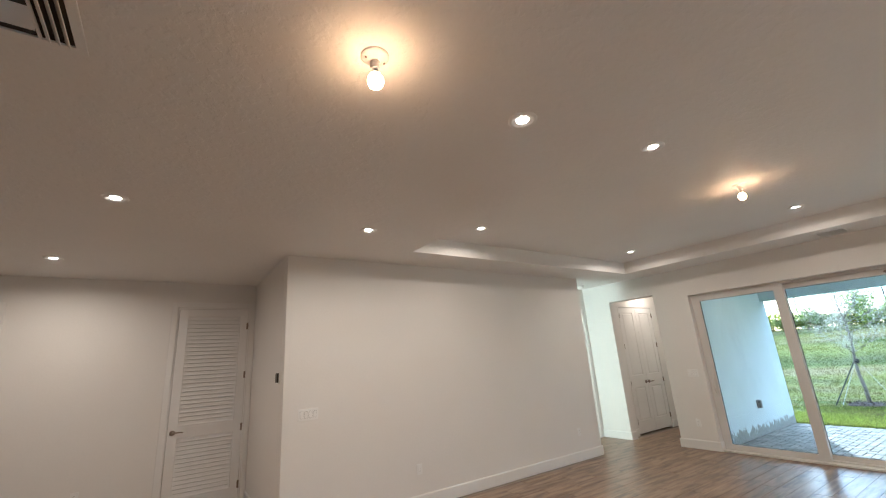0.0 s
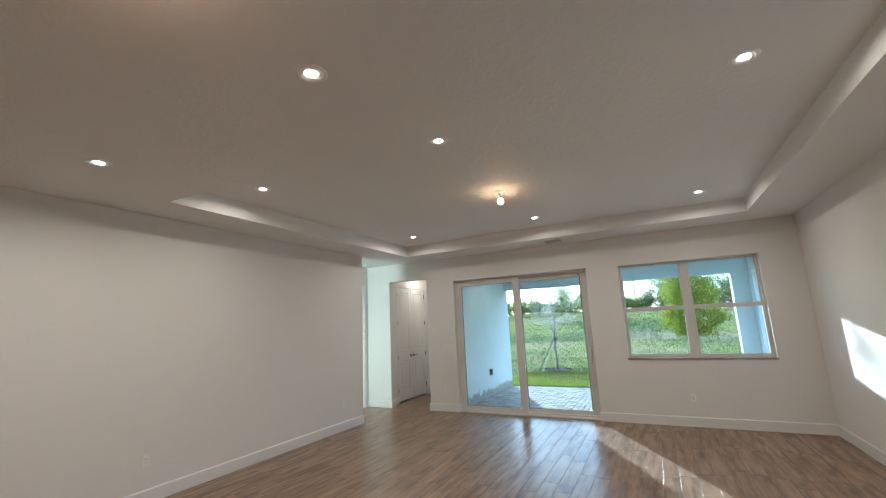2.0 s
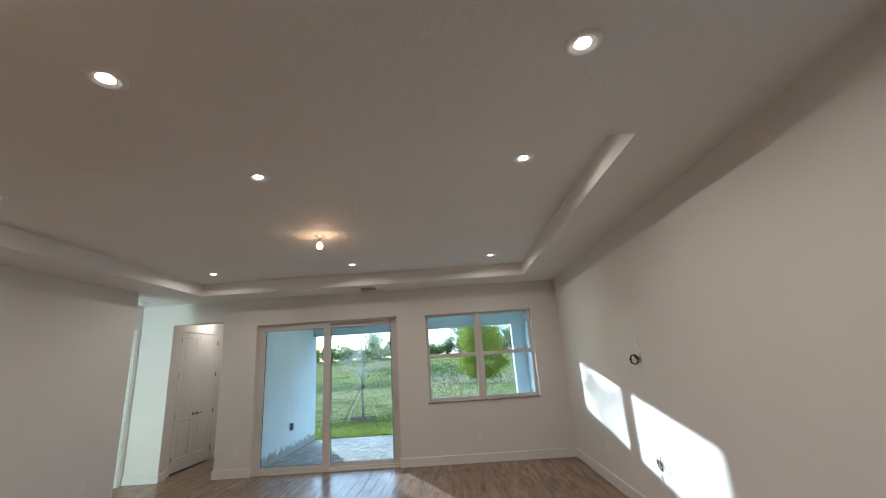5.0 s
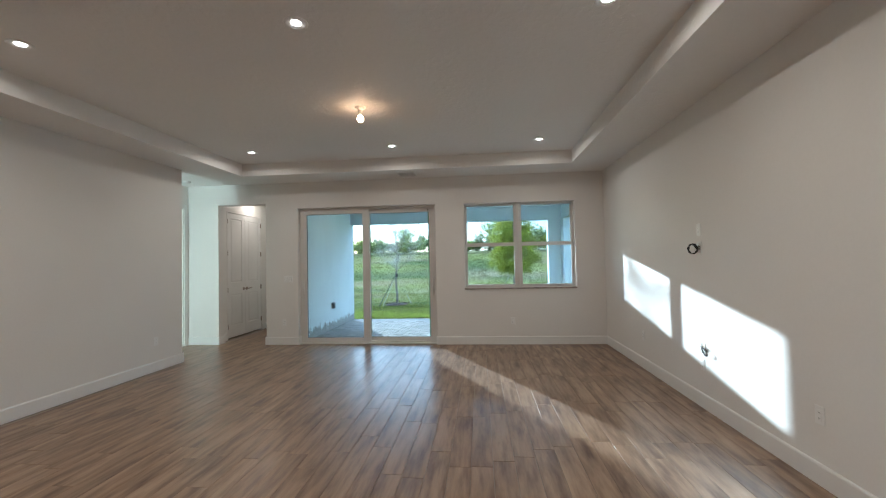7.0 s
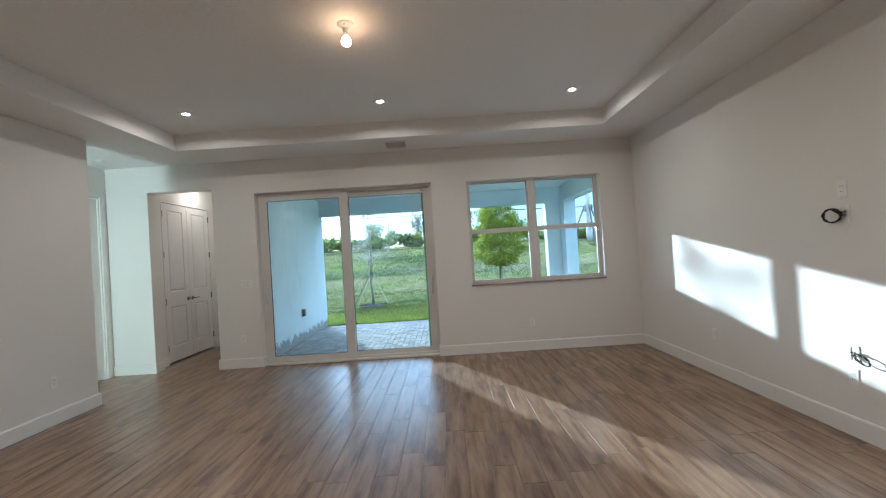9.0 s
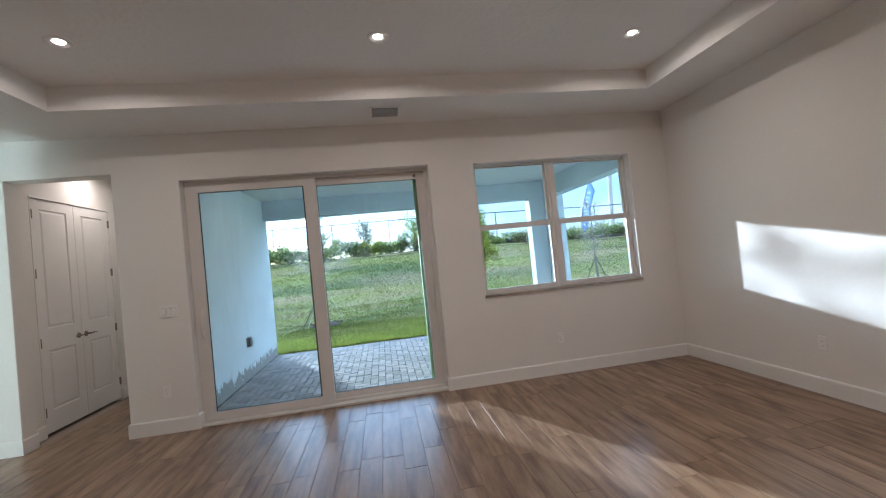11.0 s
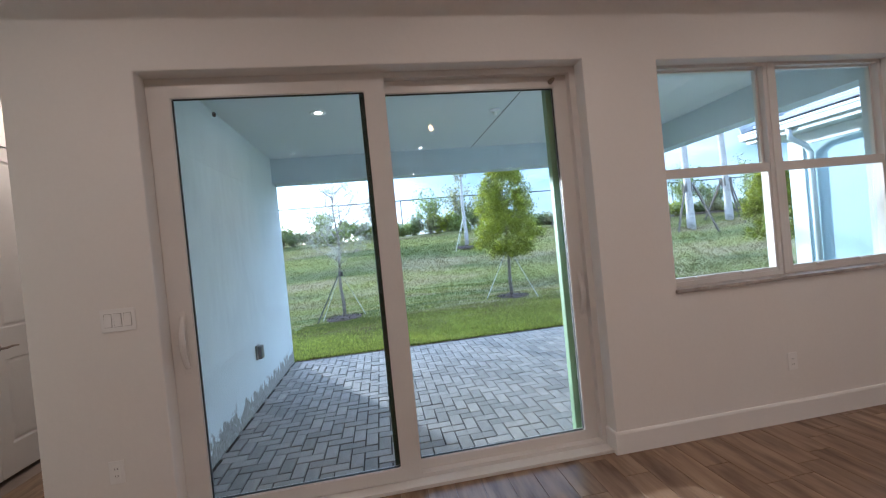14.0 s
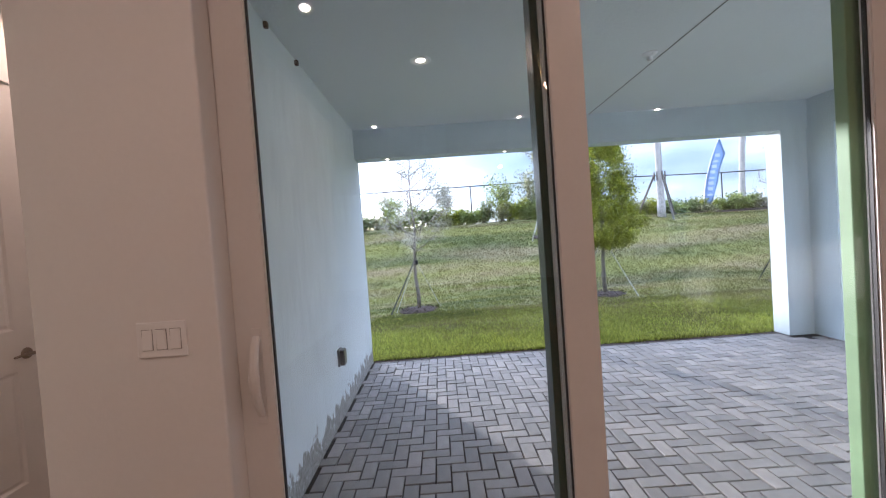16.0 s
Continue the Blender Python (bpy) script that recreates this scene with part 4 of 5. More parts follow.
# ---------------------------------------------------------------- plants
def leaves_into(verts, faces, rnd, at, n, spread, size, flat=0.8):
    for _ in range(n):
        c = Vector(at) + Vector((rnd.gauss(0, spread), rnd.gauss(0, spread), rnd.gauss(0, spread * flat)))
        q = Euler((rnd.uniform(-1.2, 1.2), rnd.uniform(-1.2, 1.2), rnd.uniform(0, 6.3))).to_matrix()
        s = size * rnd.uniform(0.6, 1.3)
        k = len(verts)
        verts += [c + q @ Vector(v) for v in ((-s, 0, 0), (0, -s * 0.42, s * 0.08), (s, 0, 0), (0, s * 0.42, s * 0.08))]
        faces.append((k, k + 1, k + 2, k + 3))


def leafy(name, verts, faces, material, parent, label):
    me = bpy.data.meshes.new(name)
    me.from_pydata(verts, [], faces)
    me.materials.append(material)
    o = new(name, me)
    o.parent = parent
    o["label"] = label
    return o


def branch(bm, rnd, a, d, length, r, depth, tips, droop=0.0):
    pts, p, v = [Vector(a)], Vector(a), Vector(d).normalized()
    n = 4
    for k in range(n):
        v = (v + Vector((rnd.uniform(-0.16, 0.16), rnd.uniform(-0.16, 0.16), rnd.uniform(-0.06, 0.12) - droop))).normalized()
        p = p + v * length / n
        pts.append(p.copy())
    tube(bm, pts, [r * (1 - 0.55 * k / n) for k in range(n + 1)], 6 if depth else 4)
    tips += [(q, depth) for q in pts[1:]]
    if depth:
        for k in range(3):
            a2 = rnd.choice(pts[2:])
            side = Vector((rnd.uniform(-1, 1), rnd.uniform(-1, 1), rnd.uniform(0.1, 0.9)))
            branch(bm, rnd, a2, v * 0.6 + side * 0.8, length * 0.58, r * 0.5, depth - 1, tips, droop)


def young_tree(x, y, height, fork, reach, dense, leaf, material, seed, label, leaf_label, sparse=False, trunk_r=0.035):
    rnd = random.Random(seed)
    z = rise(x, y)
    t = thing("young_tree", label, "tree", at=(x, y, z))
    bm, tips = bmesh.new(), []
    n = 9
    pts = [(0.03 * math.sin(k * 0.9 + seed), 0.03 * math.cos(k * 1.3 + seed), height * 0.94 * k / n) for k in range(n + 1)]
    pts[0] = (0, 0, -0.05)
    tube(bm, pts, [trunk_r * (1.15 - 0.95 * k / n) for k in range(n + 1)], 9)
    m = 22 if sparse else 16
    for k in range(m):
        h = fork + (height * 0.92 - fork) * (k / m)
        a = k * 2.4 + rnd.random()
        full = (1.0 - 0.62 * (k / m) ** 1.3) * min(1.0, 0.55 + 1.6 * k / m)
        branch(bm, rnd, (0, 0, h), (math.cos(a), math.sin(a), 0.45), reach * full * rnd.uniform(0.8, 1.1), trunk_r * (0.34 if sparse else 0.32), 2 if sparse and dense < 8 else 1, tips)
    part("trunk", bm, PALM_BARK if trunk_r > 0.07 else BARK, t, "thin grey trunk with branches", smooth=True)
    verts, faces = [], []
    if sparse:
        for p, depth in tips:
            if rnd.random() < 0.75:
                leaves_into(verts, faces, rnd, p, dense, 0.10, leaf)
    else:
        clumps = 0
        while clumps < 400:
            s = rnd.random()
            r = reach * 1.12 * min(1.0, 0.62 + 3.2 * s) * (1 - 0.80 * max(0.0, s - 0.14) ** 1.2)
            a, q = rnd.uniform(0, 6.3), math.sqrt(rnd.uniform(0.12, 1.0))
            p = Vector((r * q * math.cos(a), r * q * math.sin(a), fork - 0.12 + (height - fork) * s))
            if noise.noise(p * 2.3 + Vector((seed, seed, 0))) < -0.22:
                continue
            leaves_into(verts, faces, rnd, p, dense, 0.085, leaf)
            clumps += 1
        for k in range(6):  # small shoots on the trunk
            leaves_into(verts, faces, rnd, (0.05 * math.cos(k * 2.1), 0.05 * math.sin(k * 2.1), fork * (0.40 + 0.08 * k)), 8, 0.045, leaf * 0.7)
    leafy("crown", verts, faces, material, t, leaf_label)
    # mulch round the foot
    ring = thing("mulch_bed", "round bed of dark mulch at the foot of a tree", "mulch", at=(x, y, z))
    bm = bmesh.new()
    prof = [(0.48, -0.06), (0.44, 0.01), (0.36, 0.035), (0.25, 0.05), (0.10, 0.055), (0.0, 0.055)]
    lathe(bm, prof, 26)
    for v in bm.verts:
        v.co.x *= 1 + 0.12 * noise.noise(v.co * 3 + Vector((seed, 0, 0)))
        v.co.z += 0.018 * noise.noise(v.co * 14)
    part("mulch", bm, MULCH, ring, smooth=True)
    verts, faces = [], []
    for _ in range(160):
        a, r = rnd.uniform(0, 6.3), 0.46 * math.sqrt(rnd.random())
        leaves_into(verts, faces, rnd, (r * math.cos(a), r * math.sin(a), 0.055), 1, 0.006, 0.028)
    tagged(leafy("chips", verts, faces, MULCH, ring, "loose dark bark chips"), kind="stuff")
    return t


def stakes(x, y, top, reach, material, label, n=3, r=0.012, turn=0.4):
    z = rise(x, y)
    t = thing("tree_stake", label, "tree stake", at=(x, y, z))
    for k in range(n):
        a = turn + 2 * math.pi * k / n
        e = (reach * math.cos(a), reach * math.sin(a))
        part("stay", rod(bmesh.new(), (*e, rise(x + e[0], y + e[1]) - z - 0.06), (0.035 * math.cos(a), 0.035 * math.sin(a), top), r, seg=7), material, t)
    part("collar", lathe(bmesh.new(), [(0.05, top - 0.03), (0.056, top - 0.02), (0.056, top + 0.02), (0.05, top + 0.03)], 14), BLACK, t, "black strap")
    return t


GREEN = leaf_mat("fresh_leaves", (0.075, 0.105, 0.010), (0.300, 0.325, 0.026))
PALE = leaf_mat("pale_leaves", (0.20, 0.20, 0.16), (0.42, 0.42, 0.36))
SHRUB = leaf_mat("shrub_leaves", (0.055, 0.085, 0.026), (0.180, 0.220, 0.080))
LUSH = leaf_mat("lush_leaves", (0.080, 0.120, 0.026), (0.260, 0.310, 0.085))
OLIVE = leaf_mat("olive_leaves", (0.120, 0.125, 0.065), (0.300, 0.300, 0.150))
WHITE_STAY = plain("pale_strap", (0.55, 0.54, 0.50), 0.7)
DARK_STAY = plain("dark_stake", (0.045, 0.05, 0.045), 0.7)
WOOD_STAY = plain("raw_timber", (0.11, 0.095, 0.08), 0.85, vary=0.25)

young_tree(15.15, 3.42, 3.45, 1.12, 0.92, 7, 0.022, PALE, 3, "slender almost bare young tree on the lawn", "few small pale leaves", sparse=True, trunk_r=0.040)
stakes(15.15, 3.42, 1.10, 0.72, DARK_STAY, "dark leaning stake that holds the bare young tree", 1, 0.014, 2.1)
stakes(15.15, 3.42, 1.05, 0.55, WHITE_STAY, "pale straps tied to the bare young tree", 2, 0.005, -1.2)
young_tree(15.40, -0.88, 3.95, 1.22, 0.82, 110, 0.031, GREEN, 5, "young tree with a dense yellow-green crown", "dense yellow-green leaves", trunk_r=0.045)
stakes(15.40, -0.88, 1.25, 0.78, WHITE_STAY, "pale straps that hold the leafy young tree", 3, 0.009, 1.75)
young_tree(15.5, -5.2, 3.2, 1.2, 0.60, 2, 0.022, PALE, 8, "slender sparse young tree on the lawn", "few small pale leaves", sparse=True, trunk_r=0.042)
stakes(15.5, -5.2, 1.10, 0.6, DARK_STAY, "dark stakes that hold the sparse young tree", 3, 0.013, 0.6)
young_tree(15.6, -9.3, 3.3, 1.2, 0.80, 45, 0.043, GREEN, 12, "young leafy tree beside the neighbouring house", "bright green leaves", trunk_r=0.05)
young_tree(21.2, -1.05, 4.9, 2.7, 0.95, 9, 0.060, OLIVE, 21, "tall young tree with a high loose crown on the bank", "loose olive leaves", sparse=True, trunk_r=0.075)
stakes(21.2, -1.05, 1.25, 0.8, WHITE_STAY, "pale straps that hold the tall young tree", 3, 0.012, 0.2)


def shrub(x, y, w, h, material, seed, n):
    rnd = random.Random(seed)
    t = thing("shrub", "uneven green shrub of the hedge on the bank", "shrub", "hedge shrubs", at=(x, y, rise(x, y) - 0.03))
    bm, tips = bmesh.new(), []
    for k in range(6):
        a = rnd.uniform(0, 6.3)
        branch(bm, rnd, (0.08 * math.cos(a), 0.08 * math.sin(a), 0), (math.cos(a) * 0.5 * w / h, math.sin(a) * 0.5 * w / h, 1), h * rnd.uniform(0.6, 1.0), 0.022, 1, tips)
    tagged(part("stems", bm, BARK, t), "thin brown stems", kind="stuff")
    verts, faces = [], []
    for p, depth in tips:
        leaves_into(verts, faces, rnd, p, max(1, n * 2 // len(tips) + (rnd.random() < 0.5)), 0.13, 0.075)
    leafy("foliage", verts, faces, material, t, "small green leaves")


rnd = random.Random(77)
y = 17.0
k = 0
while y > -26:
    h = rnd.uniform(0.45, 0.85) if y > 5.6 else rnd.uniform(0.5, 1.05) if y > -5 else rnd.uniform(0.25, 0.65)
    shrub(25.9 + rnd.uniform(-0.35, 0.4), y, rnd.uniform(0.9, 1.4), h, (SHRUB, OLIVE, GREEN, LUSH, LUSH)[k % 5], 100 + k, 640)
    y -= rnd.uniform(0.45, 0.85)
    k += 1
for y, h, w, mat_, n in ((5.2, 1.2, 0.7, LUSH, 700), (2.5, 2.0, 0.5, PALE, 600), (-0.3, 1.6, 0.6, LUSH, 700), (-1.9, 2.1, 0.7, OLIVE, 700), (-3.6, 1.3, 0.8, SHRUB, 700), (-15.2, 1.9, 0.9, LUSH, 800), (-17.0, 1.6, 0.9, SHRUB, 800), (-19.5, 2.2, 0.9, LUSH, 800)):
    shrub(26.2, y, w, h, mat_, int(300 + y * 7), n)
structure("hedge_bed", boxed((25.2, -26.5, 1.2), (26.2, 17.6, 1.80)), MULCH, "dark mulch bed under the hedge", "mulch")


def palm(x, y, height, lean, seed, braced):
    rnd = random.Random(seed)
    z = rise(x, y)
    t = thing("palm_tree", "tall grey palm trunk with timber props on the bank", "palm tree", "palms", at=(x, y, z))
    n = 16
    pts = [(lean * (k / n) ** 2, 0.3 * lean * (k / n) ** 2, height * k / n - 0.1) for k in range(n + 1)]
    bm = tube(bmesh.new(), pts, [0.175 - 0.045 * min(1, k / 4) + 0.010 * (k % 2) for k in range(n + 1)], 14)
    part("trunk", bm, PALM_BARK, t, smooth=True)
    top = Vector(pts[-1])
    for k in range(13):
        a = k * 2.399 + rnd.random() * 0.4
        up = rnd.uniform(-0.5, 0.9)
        rib = [top + Vector((math.cos(a) * s * 1.9, math.sin(a) * s * 1.9, up * s * 1.5 - 1.5 * s * s)) for s in (0, 0.25, 0.5, 0.75, 1.0)]
        bm = tube(bmesh.new(), rib, [0.03, 0.025, 0.018, 0.012, 0.006], 5)
        side = Vector((-math.sin(a), math.cos(a), 0))
        for j in range(22):
            s = 0.12 + 0.87 * j / 21
            i = min(3, int(s * 4))
            p = rib[i].lerp(rib[i + 1], s * 4 - i)
            for sg in (1, -1):
                e = p + side * sg * 0.42 * math.sin(math.pi * min(0.95, s + 0.1)) + Vector((0, 0, -0.22)) + (rib[4] - rib[3]) * 0.25
                w = (rib[i + 1] - rib[i]).normalized() * 0.022
                bm.faces.new([bm.verts.new(c) for c in (p - w, p + w, e)])
        part("frond", bm, SHRUB, t, "arching green frond")
    if braced:
        for k in range(3):
            a = seed + 2.1 * k
            e = (1.0 * math.cos(a), 1.0 * math.sin(a))
            bm = rod(bmesh.new(), (*e, rise(x + e[0], y + e[1]) - z - 0.05), (0.2 * math.cos(a), 0.2 * math.sin(a), 1.9), 0.045, seg=4)
            part("prop", bm, WOOD_STAY, t, "rough timber prop")
        bm = bmesh.new()
        for k in range(6):
            a = k * 1.047
            box(bm, (-0.02 + 0.21 * math.cos(a), -0.02 + 0.21 * math.sin(a), 1.6), (0.02 + 0.21 * math.cos(a), 0.02 + 0.21 * math.sin(a), 2.0))
        part("batten", bm, WOOD_STAY, t, "strapped timber battens")


palm(24.0, -7.05, 7.6, 0.1, 1, True)
palm(27.6, -13.4, 6.8, -0.5, 2, False)
palm(22.0, -14.0, 7.0, 0.2, 3, True)
palm(21.0, -11.1, 7.4, 0.2, 4, True)
palm(23.0, -17.5, 7.2, -0.3, 5, True)

# fence behind the hedge
t = thing("fence", "thin dark metal fence along the top of the bank", "fence")
FENCE = plain("fence_metal", (0.045, 0.05, 0.055), 0.5, metal=0.6, vary=0.15)
XF, y = 26.7, 23.5
ftop = {}
while y > -40:
    z = rise(XF, y)
    zt = 3.92 if y > -3 else 3.92 - 0.2 * min(1, (-3 - y) / 9)
    ftop[y] = zt
    part("post", rod(bmesh.new(), (XF, y, z - 0.1), (XF, y, zt), 0.032, seg=8), FENCE, t)
    y -= 3.2
ys = sorted(ftop)
for a, b in zip(ys, ys[1:]):
    part("rail", rod(bmesh.new(), (XF, a, ftop[a]), (XF, b, ftop[b]), 0.03, seg=6), FENCE, t)
bm = bmesh.new()
for a, b in zip(ys, ys[1:]):
    if b < -3:
        box(bm, (XF - 0.4, a, rise(XF, a) - 0.1), (XF - 0.38, b, rise(XF, b) + 0.30))
tagged(part("silt_fence", bm, BLACK), "low black fabric barrier along the bank", "barrier")

# feather flag
t = thing("feather_flag", "tall blue feather flag with pale lettering bars", "flag", at=(26.2, -10.4, rise(26.2, -10.4)))
pts = [(0, -0.18 * (k / 10) ** 2 * 6 / 1.2, 3.5 * k / 10) for k in range(11)]
part("pole", tube(bmesh.new(), pts, [0.02 - 0.0012 * k for k in range(11)], 7), PLATE, t, "thin pale pole")
bm = bmesh.new()
rows = []
for k in range(1, 11):
    s = k / 10
    w = 0.62 * min(1, 0.45 + s * 1.4) * (1 if s < 0.8 else max(0.05, (1 - s) / 0.2))
    p = Vector(pts[k])
    rows.append([bm.verts.new(p + Vector((0.05 * math.sin(4 * j / 4 + s * 7), -w * j / 4 - 0.01, 0))) for j in range(5)])
for a, b in zip(rows, rows[1:]):
    for j in range(4):
        bm.faces.new((a[j], a[j + 1], b[j + 1], b[j]))
bmesh.ops.solidify(bm, geom=bm.faces[:], thickness=0.004)
part("sail", bm, plain("blue_cloth", (0.27, 0.38, 0.60), 0.8, vary=0.12, scale=2), t, "blue cloth sail", smooth=True)
CLOTH = plain("pale_cloth", (0.55, 0.62, 0.72), 0.8)
for k in range(8):
    z = 0.75 + 0.27 * k
    yy = -0.18 * (z / 3.5) ** 2 * 5 - 0.22
    part("lettering", boxed((-0.075, yy - 0.14, z), (-0.07, yy + 0.10, z + (0.16 if k % 3 else 0.10))), CLOTH, t, "pale unreadable lettering bar")

# neighbouring house
t = thing("neighbour_house", "single-storey pale aqua stucco house with white eaves", "house", at=(0, 0, 0))
FASCIA = plain("white_fascia", (0.58, 0.63, 0.65), 0.5)
NX, NY, NZ, OV = 11.5, -5.15, 2.74, 0.50
part("wall", boxed((-6, -20, -1.0), (NX, NY, NZ)), stucco("deep_aqua_stucco", (0.35, 0.47, 0.51)), t)
part("corner_trim", boxed((NX - 0.24, NY - 0.24, -1.0), (NX + 0.025, NY + 0.025, NZ)), FASCIA, t, "white corner trim")
part("frieze", boxed((-6, NY + 0.001, NZ - 0.20), (NX - 0.24, NY + 0.022, NZ)), FASCIA, t, "white frieze board under the eaves")
ROOF_TILE = plain("grey_roof_tile", (0.33, 0.36, 0.40), 0.8, vary=0.2, scale=5)
r = part("roof", bmesh.new(), None, t)
bm = bmesh.new()
EY, EX, EZ, RY, RZ = NY + OV, NX + OV, NZ + 0.24, -12.0, NZ + 3.0
c = [bm.verts.new(v) for v in ((-7, -20.5, EZ), (EX, -20.5, EZ), (EX, EY, EZ), (-7, EY, EZ), (-0.5, RY, RZ), (NX - 6.5, RY, RZ))]
for f in ((0, 1, 5, 4), (1, 2, 5), (2, 3, 4, 5), (3, 0, 4), (3, 2, 1, 0)):
    bm.faces.new([c[i] for i in f])
bm.to_mesh(r.data)
bm.free()
r.data.materials.append(ROOF_TILE)
# courses of flat tiles, each lapping the one below, and a rounded hip
slope = (RZ - EZ) / (EY - RY)
for k in range(14):
    y0_, y1_ = EY + 0.04 - 0.33 * k, EY - 0.33 * (k + 1)
    x1_ = EX - (EY - y1_) * (EX - NX + 6.5) / (EY - RY)
    z0_ = EZ + (EY - y0_) * slope
    z1_ = EZ + (EY - y1_) * slope
    bm = bmesh.new()
    lo = [bm.verts.new(v) for v in ((2, y0_, z0_ + 0.012), (x1_, y0_, z0_ + 0.012), (x1_, y1_, z1_ + 0.012), (2, y1_, z1_ + 0.012))]
    up = [bm.verts.new(v) for v in ((2, y0_, z0_ + 0.050), (x1_, y0_, z0_ + 0.050), (x1_, y1_, z1_ + 0.024), (2, y1_, z1_ + 0.024))]
    bm.faces.new(up)
    bm.faces.new(lo[::-1])
    for i in range(4):
        bm.faces.new((lo[i], lo[(i + 1) % 4], up[(i + 1) % 4], up[i]))
    part("tile_course", bm, ROOF_TILE, r)
hip = [Vector((EX, EY, EZ + 0.03)).lerp(Vector((NX - 6.5, RY, RZ + 0.03)), k / 6) for k in range(7)]
part("hip_cap", tube(bmesh.new(), hip, 0.11, 10), ROOF_TILE, r, "rounded grey hip tiles")
part("soffit", boxed((-6.9, -20.4, NZ), (EX - 0.08, EY - 0.08, NZ + 0.05)), FASCIA, t)
part("fascia", boxed((-7.0, EY - 0.08, NZ - 0.01), (EX - 0.06, EY - 0.055, NZ + 0.22)), FASCIA, t)
part("fascia", boxed((EX - 0.08, -20.4, NZ - 0.01), (EX - 0.055, EY - 0.085, NZ + 0.22)), FASCIA, t)
for lo, hi in (((-7.0, EY - 0.05), (EX, EY + 0.04)), ((EX - 0.05, -20.4), (EX + 0.04, EY - 0.055))):
    bm = boxed((*lo, NZ + 0.06), (*hi, NZ + 0.15), 0.012)
    box(bm, (*lo, NZ + 0.152), (hi[0] + 0.012, hi[1] + 0.012, NZ + 0.20), 0.008)
    part("gutter", bm, FASCIA, t, "white gutter")
pts = [(NX - 0.40, EY - 0.02, NZ + 0.07), (NX - 0.40, EY - 0.05, NZ - 0.10), (NX - 0.40, NY + 0.16, NZ - 0.24), (NX - 0.40, NY + 0.07, NZ - 0.36), (NX - 0.40, NY + 0.06, -0.5)]
part("downspout", tube(bmesh.new(), pts, 0.045, 10), FASCIA, t, "white downspout", smooth=True)

# grass at the edge of the patio and on the near lawn
rnd = random.Random(5)
verts, faces, verts2, faces2 = [], [], [], []
for k in range(360000):
    near = k % 8
    x = 11.42 + (rnd.random() ** 1.5 * 3.2 if near > 4 else rnd.random() ** 0.9 * 13.5)
    y = rnd.uniform(-5.5, 4.3) if near > 4 else rnd.uniform(-5.5 - (x - 11) * 1.0, 4.4 + (x - 11) * 0.33)
    if x < XO + 0.03 and (y > YO - 0.02 or y < -1.4):
        continue
    h = (0.040 + 0.030 * max(0.0, min(1.0, (13.8 - x) / 2.2))) * rnd.uniform(0.45, 1.45) * (1 if x < 16 else 1.1)
    h *= 0.9 + 0.5 * noise.noise(Vector((x * 3.1, y * 2.6, 0.0)))
    if h < 0.012:
        continue
    a, w = rnd.uniform(0, 6.3), rnd.uniform(0.005, 0.011) * (1 if x < 13.5 else 1.5 if x < 17 else 2.1)
    b = rnd.uniform(0, 6.3)
    o = h * rnd.uniform(0.1, 0.7)
    z = rise(x, y) - 0.01
    far = x > 13.4 + rnd.gauss(0, 1.0) + 1.6 * noise.noise(Vector((x * 0.9, y * 0.5, 4.0)))
    vs, fs = (verts2, faces2) if far else (verts, faces)
    i = len(vs)
    vs += [(x - w * math.cos(a), y - w * math.sin(a), z), (x + w * math.cos(a), y + w * math.sin(a), z), (x + o * math.cos(b), y + o * math.sin(b), z + h)]
    fs.append((i, i + 1, i + 2))
me = bpy.data.meshes.new("dry_grass")
me.from_pydata(verts2, [], faces2)
me.materials.append(BLADE_DRY)
tagged(new("dry_grass", me), "olive and straw-coloured grass blades on the lawn", "grass", kind="stuff")
me = bpy.data.meshes.new("grass")
me.from_pydata(verts, [], faces)
me.materials.append(BLADE)
tagged(new("grass", me), "bright green grass blades along the patio", "grass", kind="stuff")
structure("patio_edge", boxed((XO - 0.10, -2.05, -0.3), (XO + 0.09, YO, PZ - 0.025)), MULCH, "dark soil edge between pavers and grass", "ground")


# ---------------------------------------------------------------- patio pavers in herringbone
PA, PL, GAP = 0.10, 0.20, 0.011


def block_mesh(name, lx, ly, lz, bevel, material):
    """A block with its origin at its top centre and a chamfered top edge."""
    bm = bmesh.new()
    x, y, b = lx / 2, ly / 2, bevel
    lo = [bm.verts.new((sx * x, sy * y, -lz)) for sx, sy in ((-1, -1), (1, -1), (1, 1), (-1, 1))]
    mid = [bm.verts.new((sx * x, sy * y, -b)) for sx, sy in ((-1, -1), (1, -1), (1, 1), (-1, 1))]
    top = [bm.verts.new((sx * (x - b), sy * (y - b), 0)) for sx, sy in ((-1, -1), (1, -1), (1, 1), (-1, 1))]
    for p, q in ((lo, mid), (mid, top)):
        for i in range(4):
            bm.faces.new((p[i], p[(i + 1) % 4], q[(i + 1) % 4], q[i]))
    bm.faces.new(top)
    return mesh_of(bm, name, material)


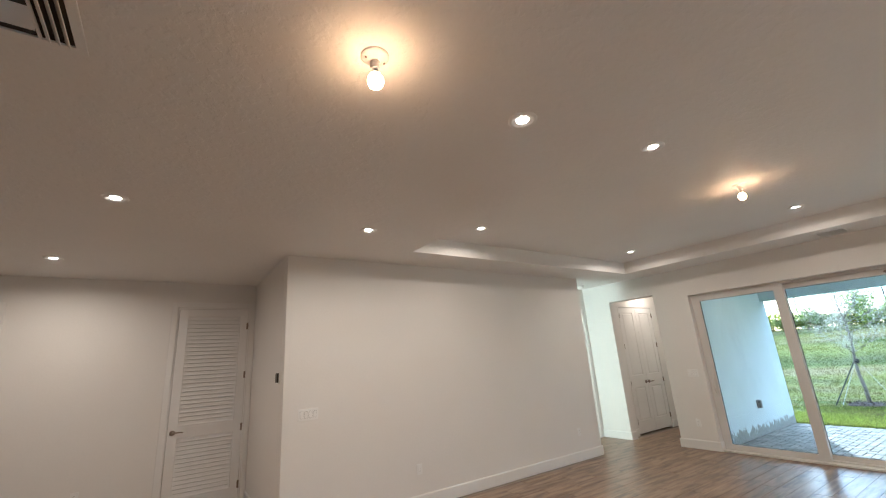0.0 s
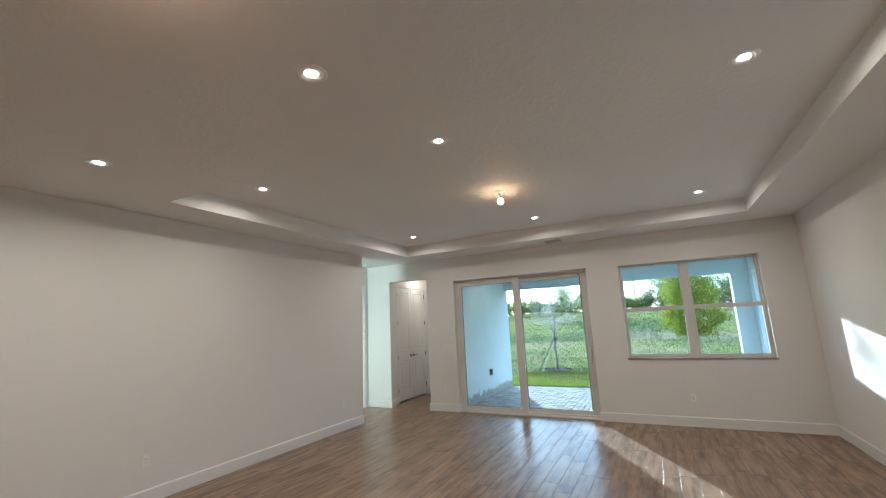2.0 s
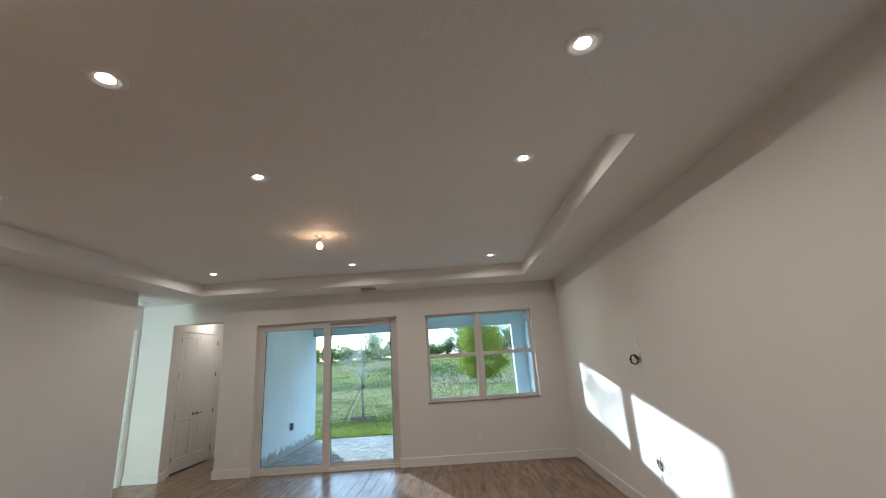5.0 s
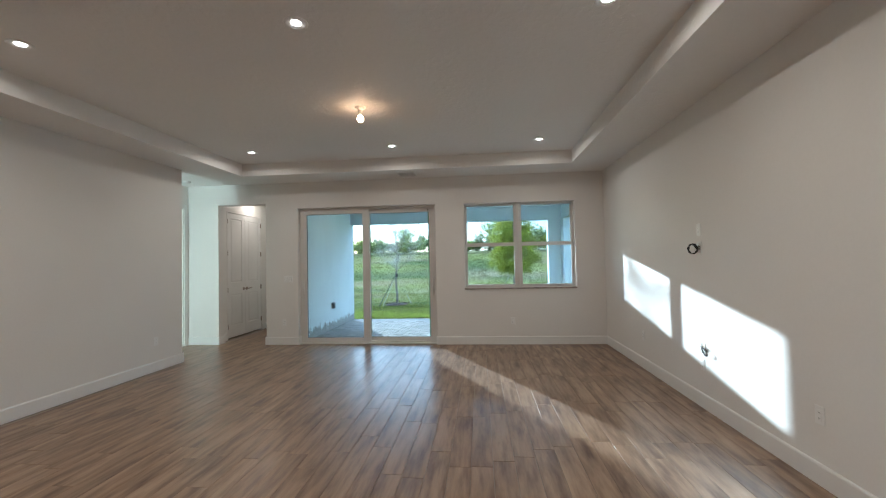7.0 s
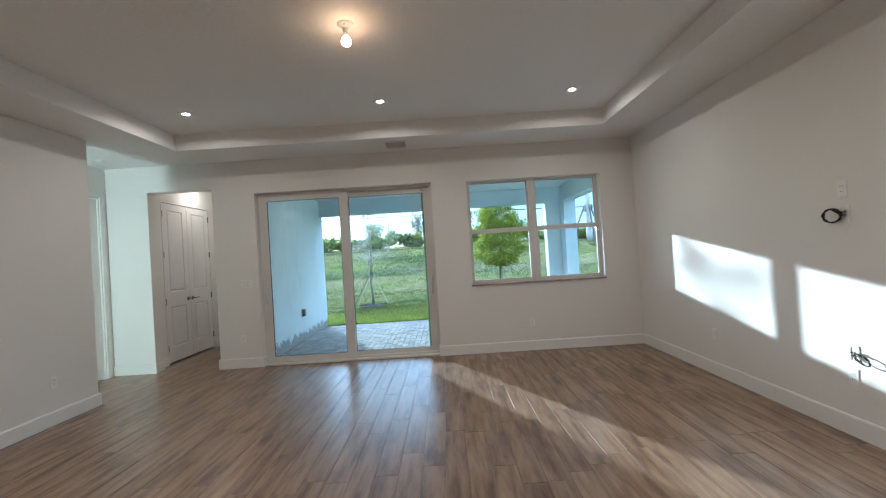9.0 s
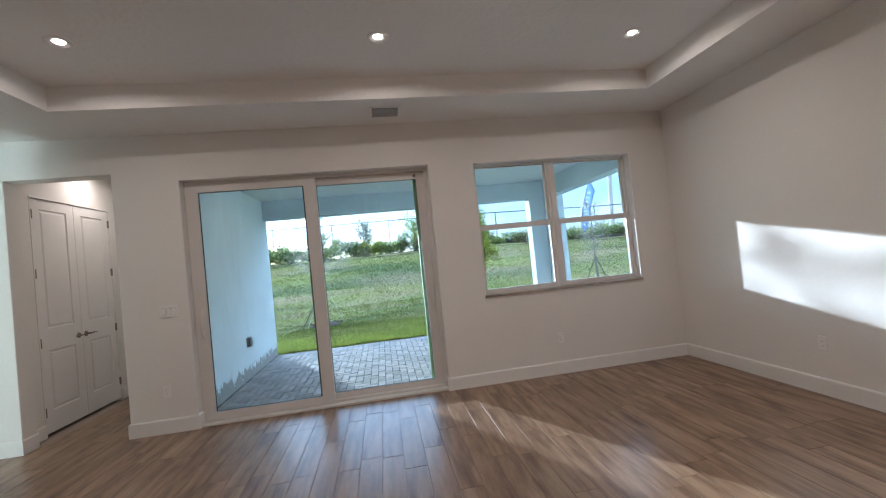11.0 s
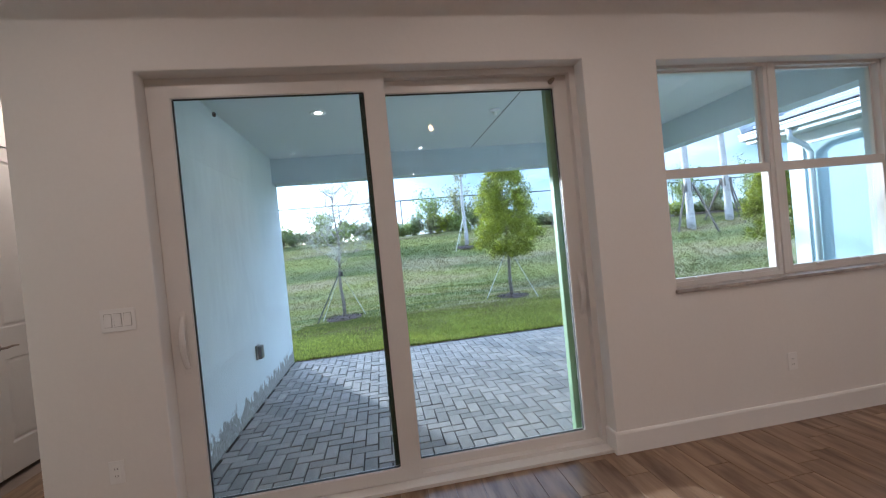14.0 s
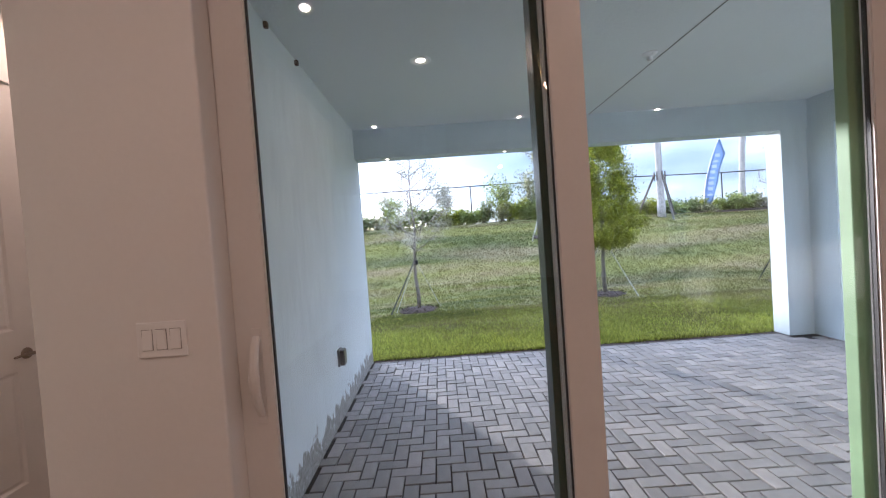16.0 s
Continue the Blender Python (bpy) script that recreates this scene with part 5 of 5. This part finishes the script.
def joined_blocks(name, blocks, material, label, category, parent):
    """Blocks (x, y, z, lx, ly, lz, bevel) as one mesh."""
    verts, faces = [], []
    for x, y, z, lx, ly, lz, b in blocks:
        k = len(verts)
        for inset, h in ((0, -lz), (0, -b), (b, 0)):
            verts += [(x + sx * (lx / 2 - inset), y + sy * (ly / 2 - inset), z + h) for sx, sy in ((-1, -1), (1, -1), (1, 1), (-1, 1))]
        for o in (0, 4):
            faces += [(k + o + i, k + o + (i + 1) % 4, k + o + 4 + (i + 1) % 4, k + o + 4 + i) for i in range(4)]
        faces.append((k + 8, k + 9, k + 10, k + 11))
    me = bpy.data.meshes.new(name)
    me.from_pydata(verts, [], faces)
    me.materials.append(material)
    o = new(name, me)
    o.parent = parent
    tagged(o, label, kind="stuff")


bed = bpy.data.objects["patio_bed"]
x0, x1, y0, y1 = XE, XO - 0.10, -2.0, YO
spots = []
for i in range(-2, 38):
    for j in range(-22, 41):
        k = (i - j) % 4
        # in a 90-degree herringbone the unit cells of a diagonal repeat in fours
        x, y = x0 + i * PA, 0.0 + j * PA
        if k == 0:
            spots.append((x + PA, y + PA / 2, PL, PA))
        elif k == 3:
            spots.append((x + PA / 2, y + PA, PA, PL))
shared = {}
number, rest = 0, []
rnd = random.Random(9)
for cx, cy, lx, ly in spots:
    ax, bx, ay, by = max(cx - lx / 2, x0), min(cx + lx / 2, x1), max(cy - ly / 2, y0), min(cy + ly / 2, y1)
    if bx - ax < 0.03 or by - ay < 0.03:
        continue
    if bx > 11.10 and ay < -1.42:
        by, ay = by, max(ay, -1.42) if by > -1.38 else ay
        if by <= -1.38:
            continue
    whole = abs(bx - ax - lx) < 1e-6 and abs(by - ay - ly) < 1e-6
    z = PZ + rnd.uniform(-0.0025, 0.0025)
    if whole and 1.2 < ay and bx < 9.9 and number < 298:
        key = (lx, ly)
        if key not in shared:
            shared[key] = block_mesh("paver", lx - GAP, ly - GAP, 0.05, 0.0025, PAVER)
        o = new("paver", shared[key])
        o.parent = bed
        o.location, o.rotation_euler = ((ax + bx) / 2, (ay + by) / 2, z), (rnd.uniform(-0.006, 0.006), rnd.uniform(-0.006, 0.006), rnd.uniform(-0.008, 0.008))
        number += 1
    else:
        rest.append(((ax + bx) / 2, (ay + by) / 2, z, bx - ax - GAP, by - ay - GAP, 0.05, 0.0025))
joined_blocks("paver_rest", rest, PAVER_REST, "grey concrete pavers laid in herringbone", "paver", bed)

# ---------------------------------------------------------------- floor planks
floor = bpy.data.objects["floor"]
PW, PLEN, JOINT = 0.1555, 0.915, 0.003
rnd = random.Random(31)
rest, number = [], 0
shared = block_mesh("plank", PLEN - JOINT, PW - JOINT, 0.005, 0.0004, PLANK)
row = int((YR - 2.306) / PW) - 1
y = 2.306 + row * PW
while y < YB:
    a, b = max(y, YR), min(y + PW, YB)
    y += PW
    if b - a < 0.01:
        continue
    mid = (a + b) / 2
    if mid < YL:
        runs = [(XB, XW + 0.10 if 1.13 < mid < 3.6 else XW)]
    else:
        runs = [(XB, XL0)]
        if mid < YH:
            runs.append((XL1, XW))
    if PASSAGE[0] < mid < PASSAGE[1]:
        runs[-1] = (runs[-1][0], 9.6)
    off = rnd.uniform(0, PLEN)
    for r0, r1 in runs:
        x = XB - off
        while x < r1:
            p, q = max(x, r0), min(x + PLEN, r1)
            x += PLEN
            if q - p < 0.02:
                continue
            z = rnd.uniform(-0.0004, 0.0004)
            if abs(q - p - PLEN) < 1e-6 and abs(b - a - PW) < 1e-6 and p > 0.9 and number < 298:
                o = new("plank", shared)
                o.parent = floor
                o.location = ((p + q) / 2, mid, z)
                number += 1
            else:
                rest.append(((p + q) / 2, mid, z, q - p - JOINT, b - a - JOINT, 0.005, 0.0004))
joined_blocks("plank_rest", rest, PLANK_REST, "grey-brown wood-look floor planks", "plank", floor)
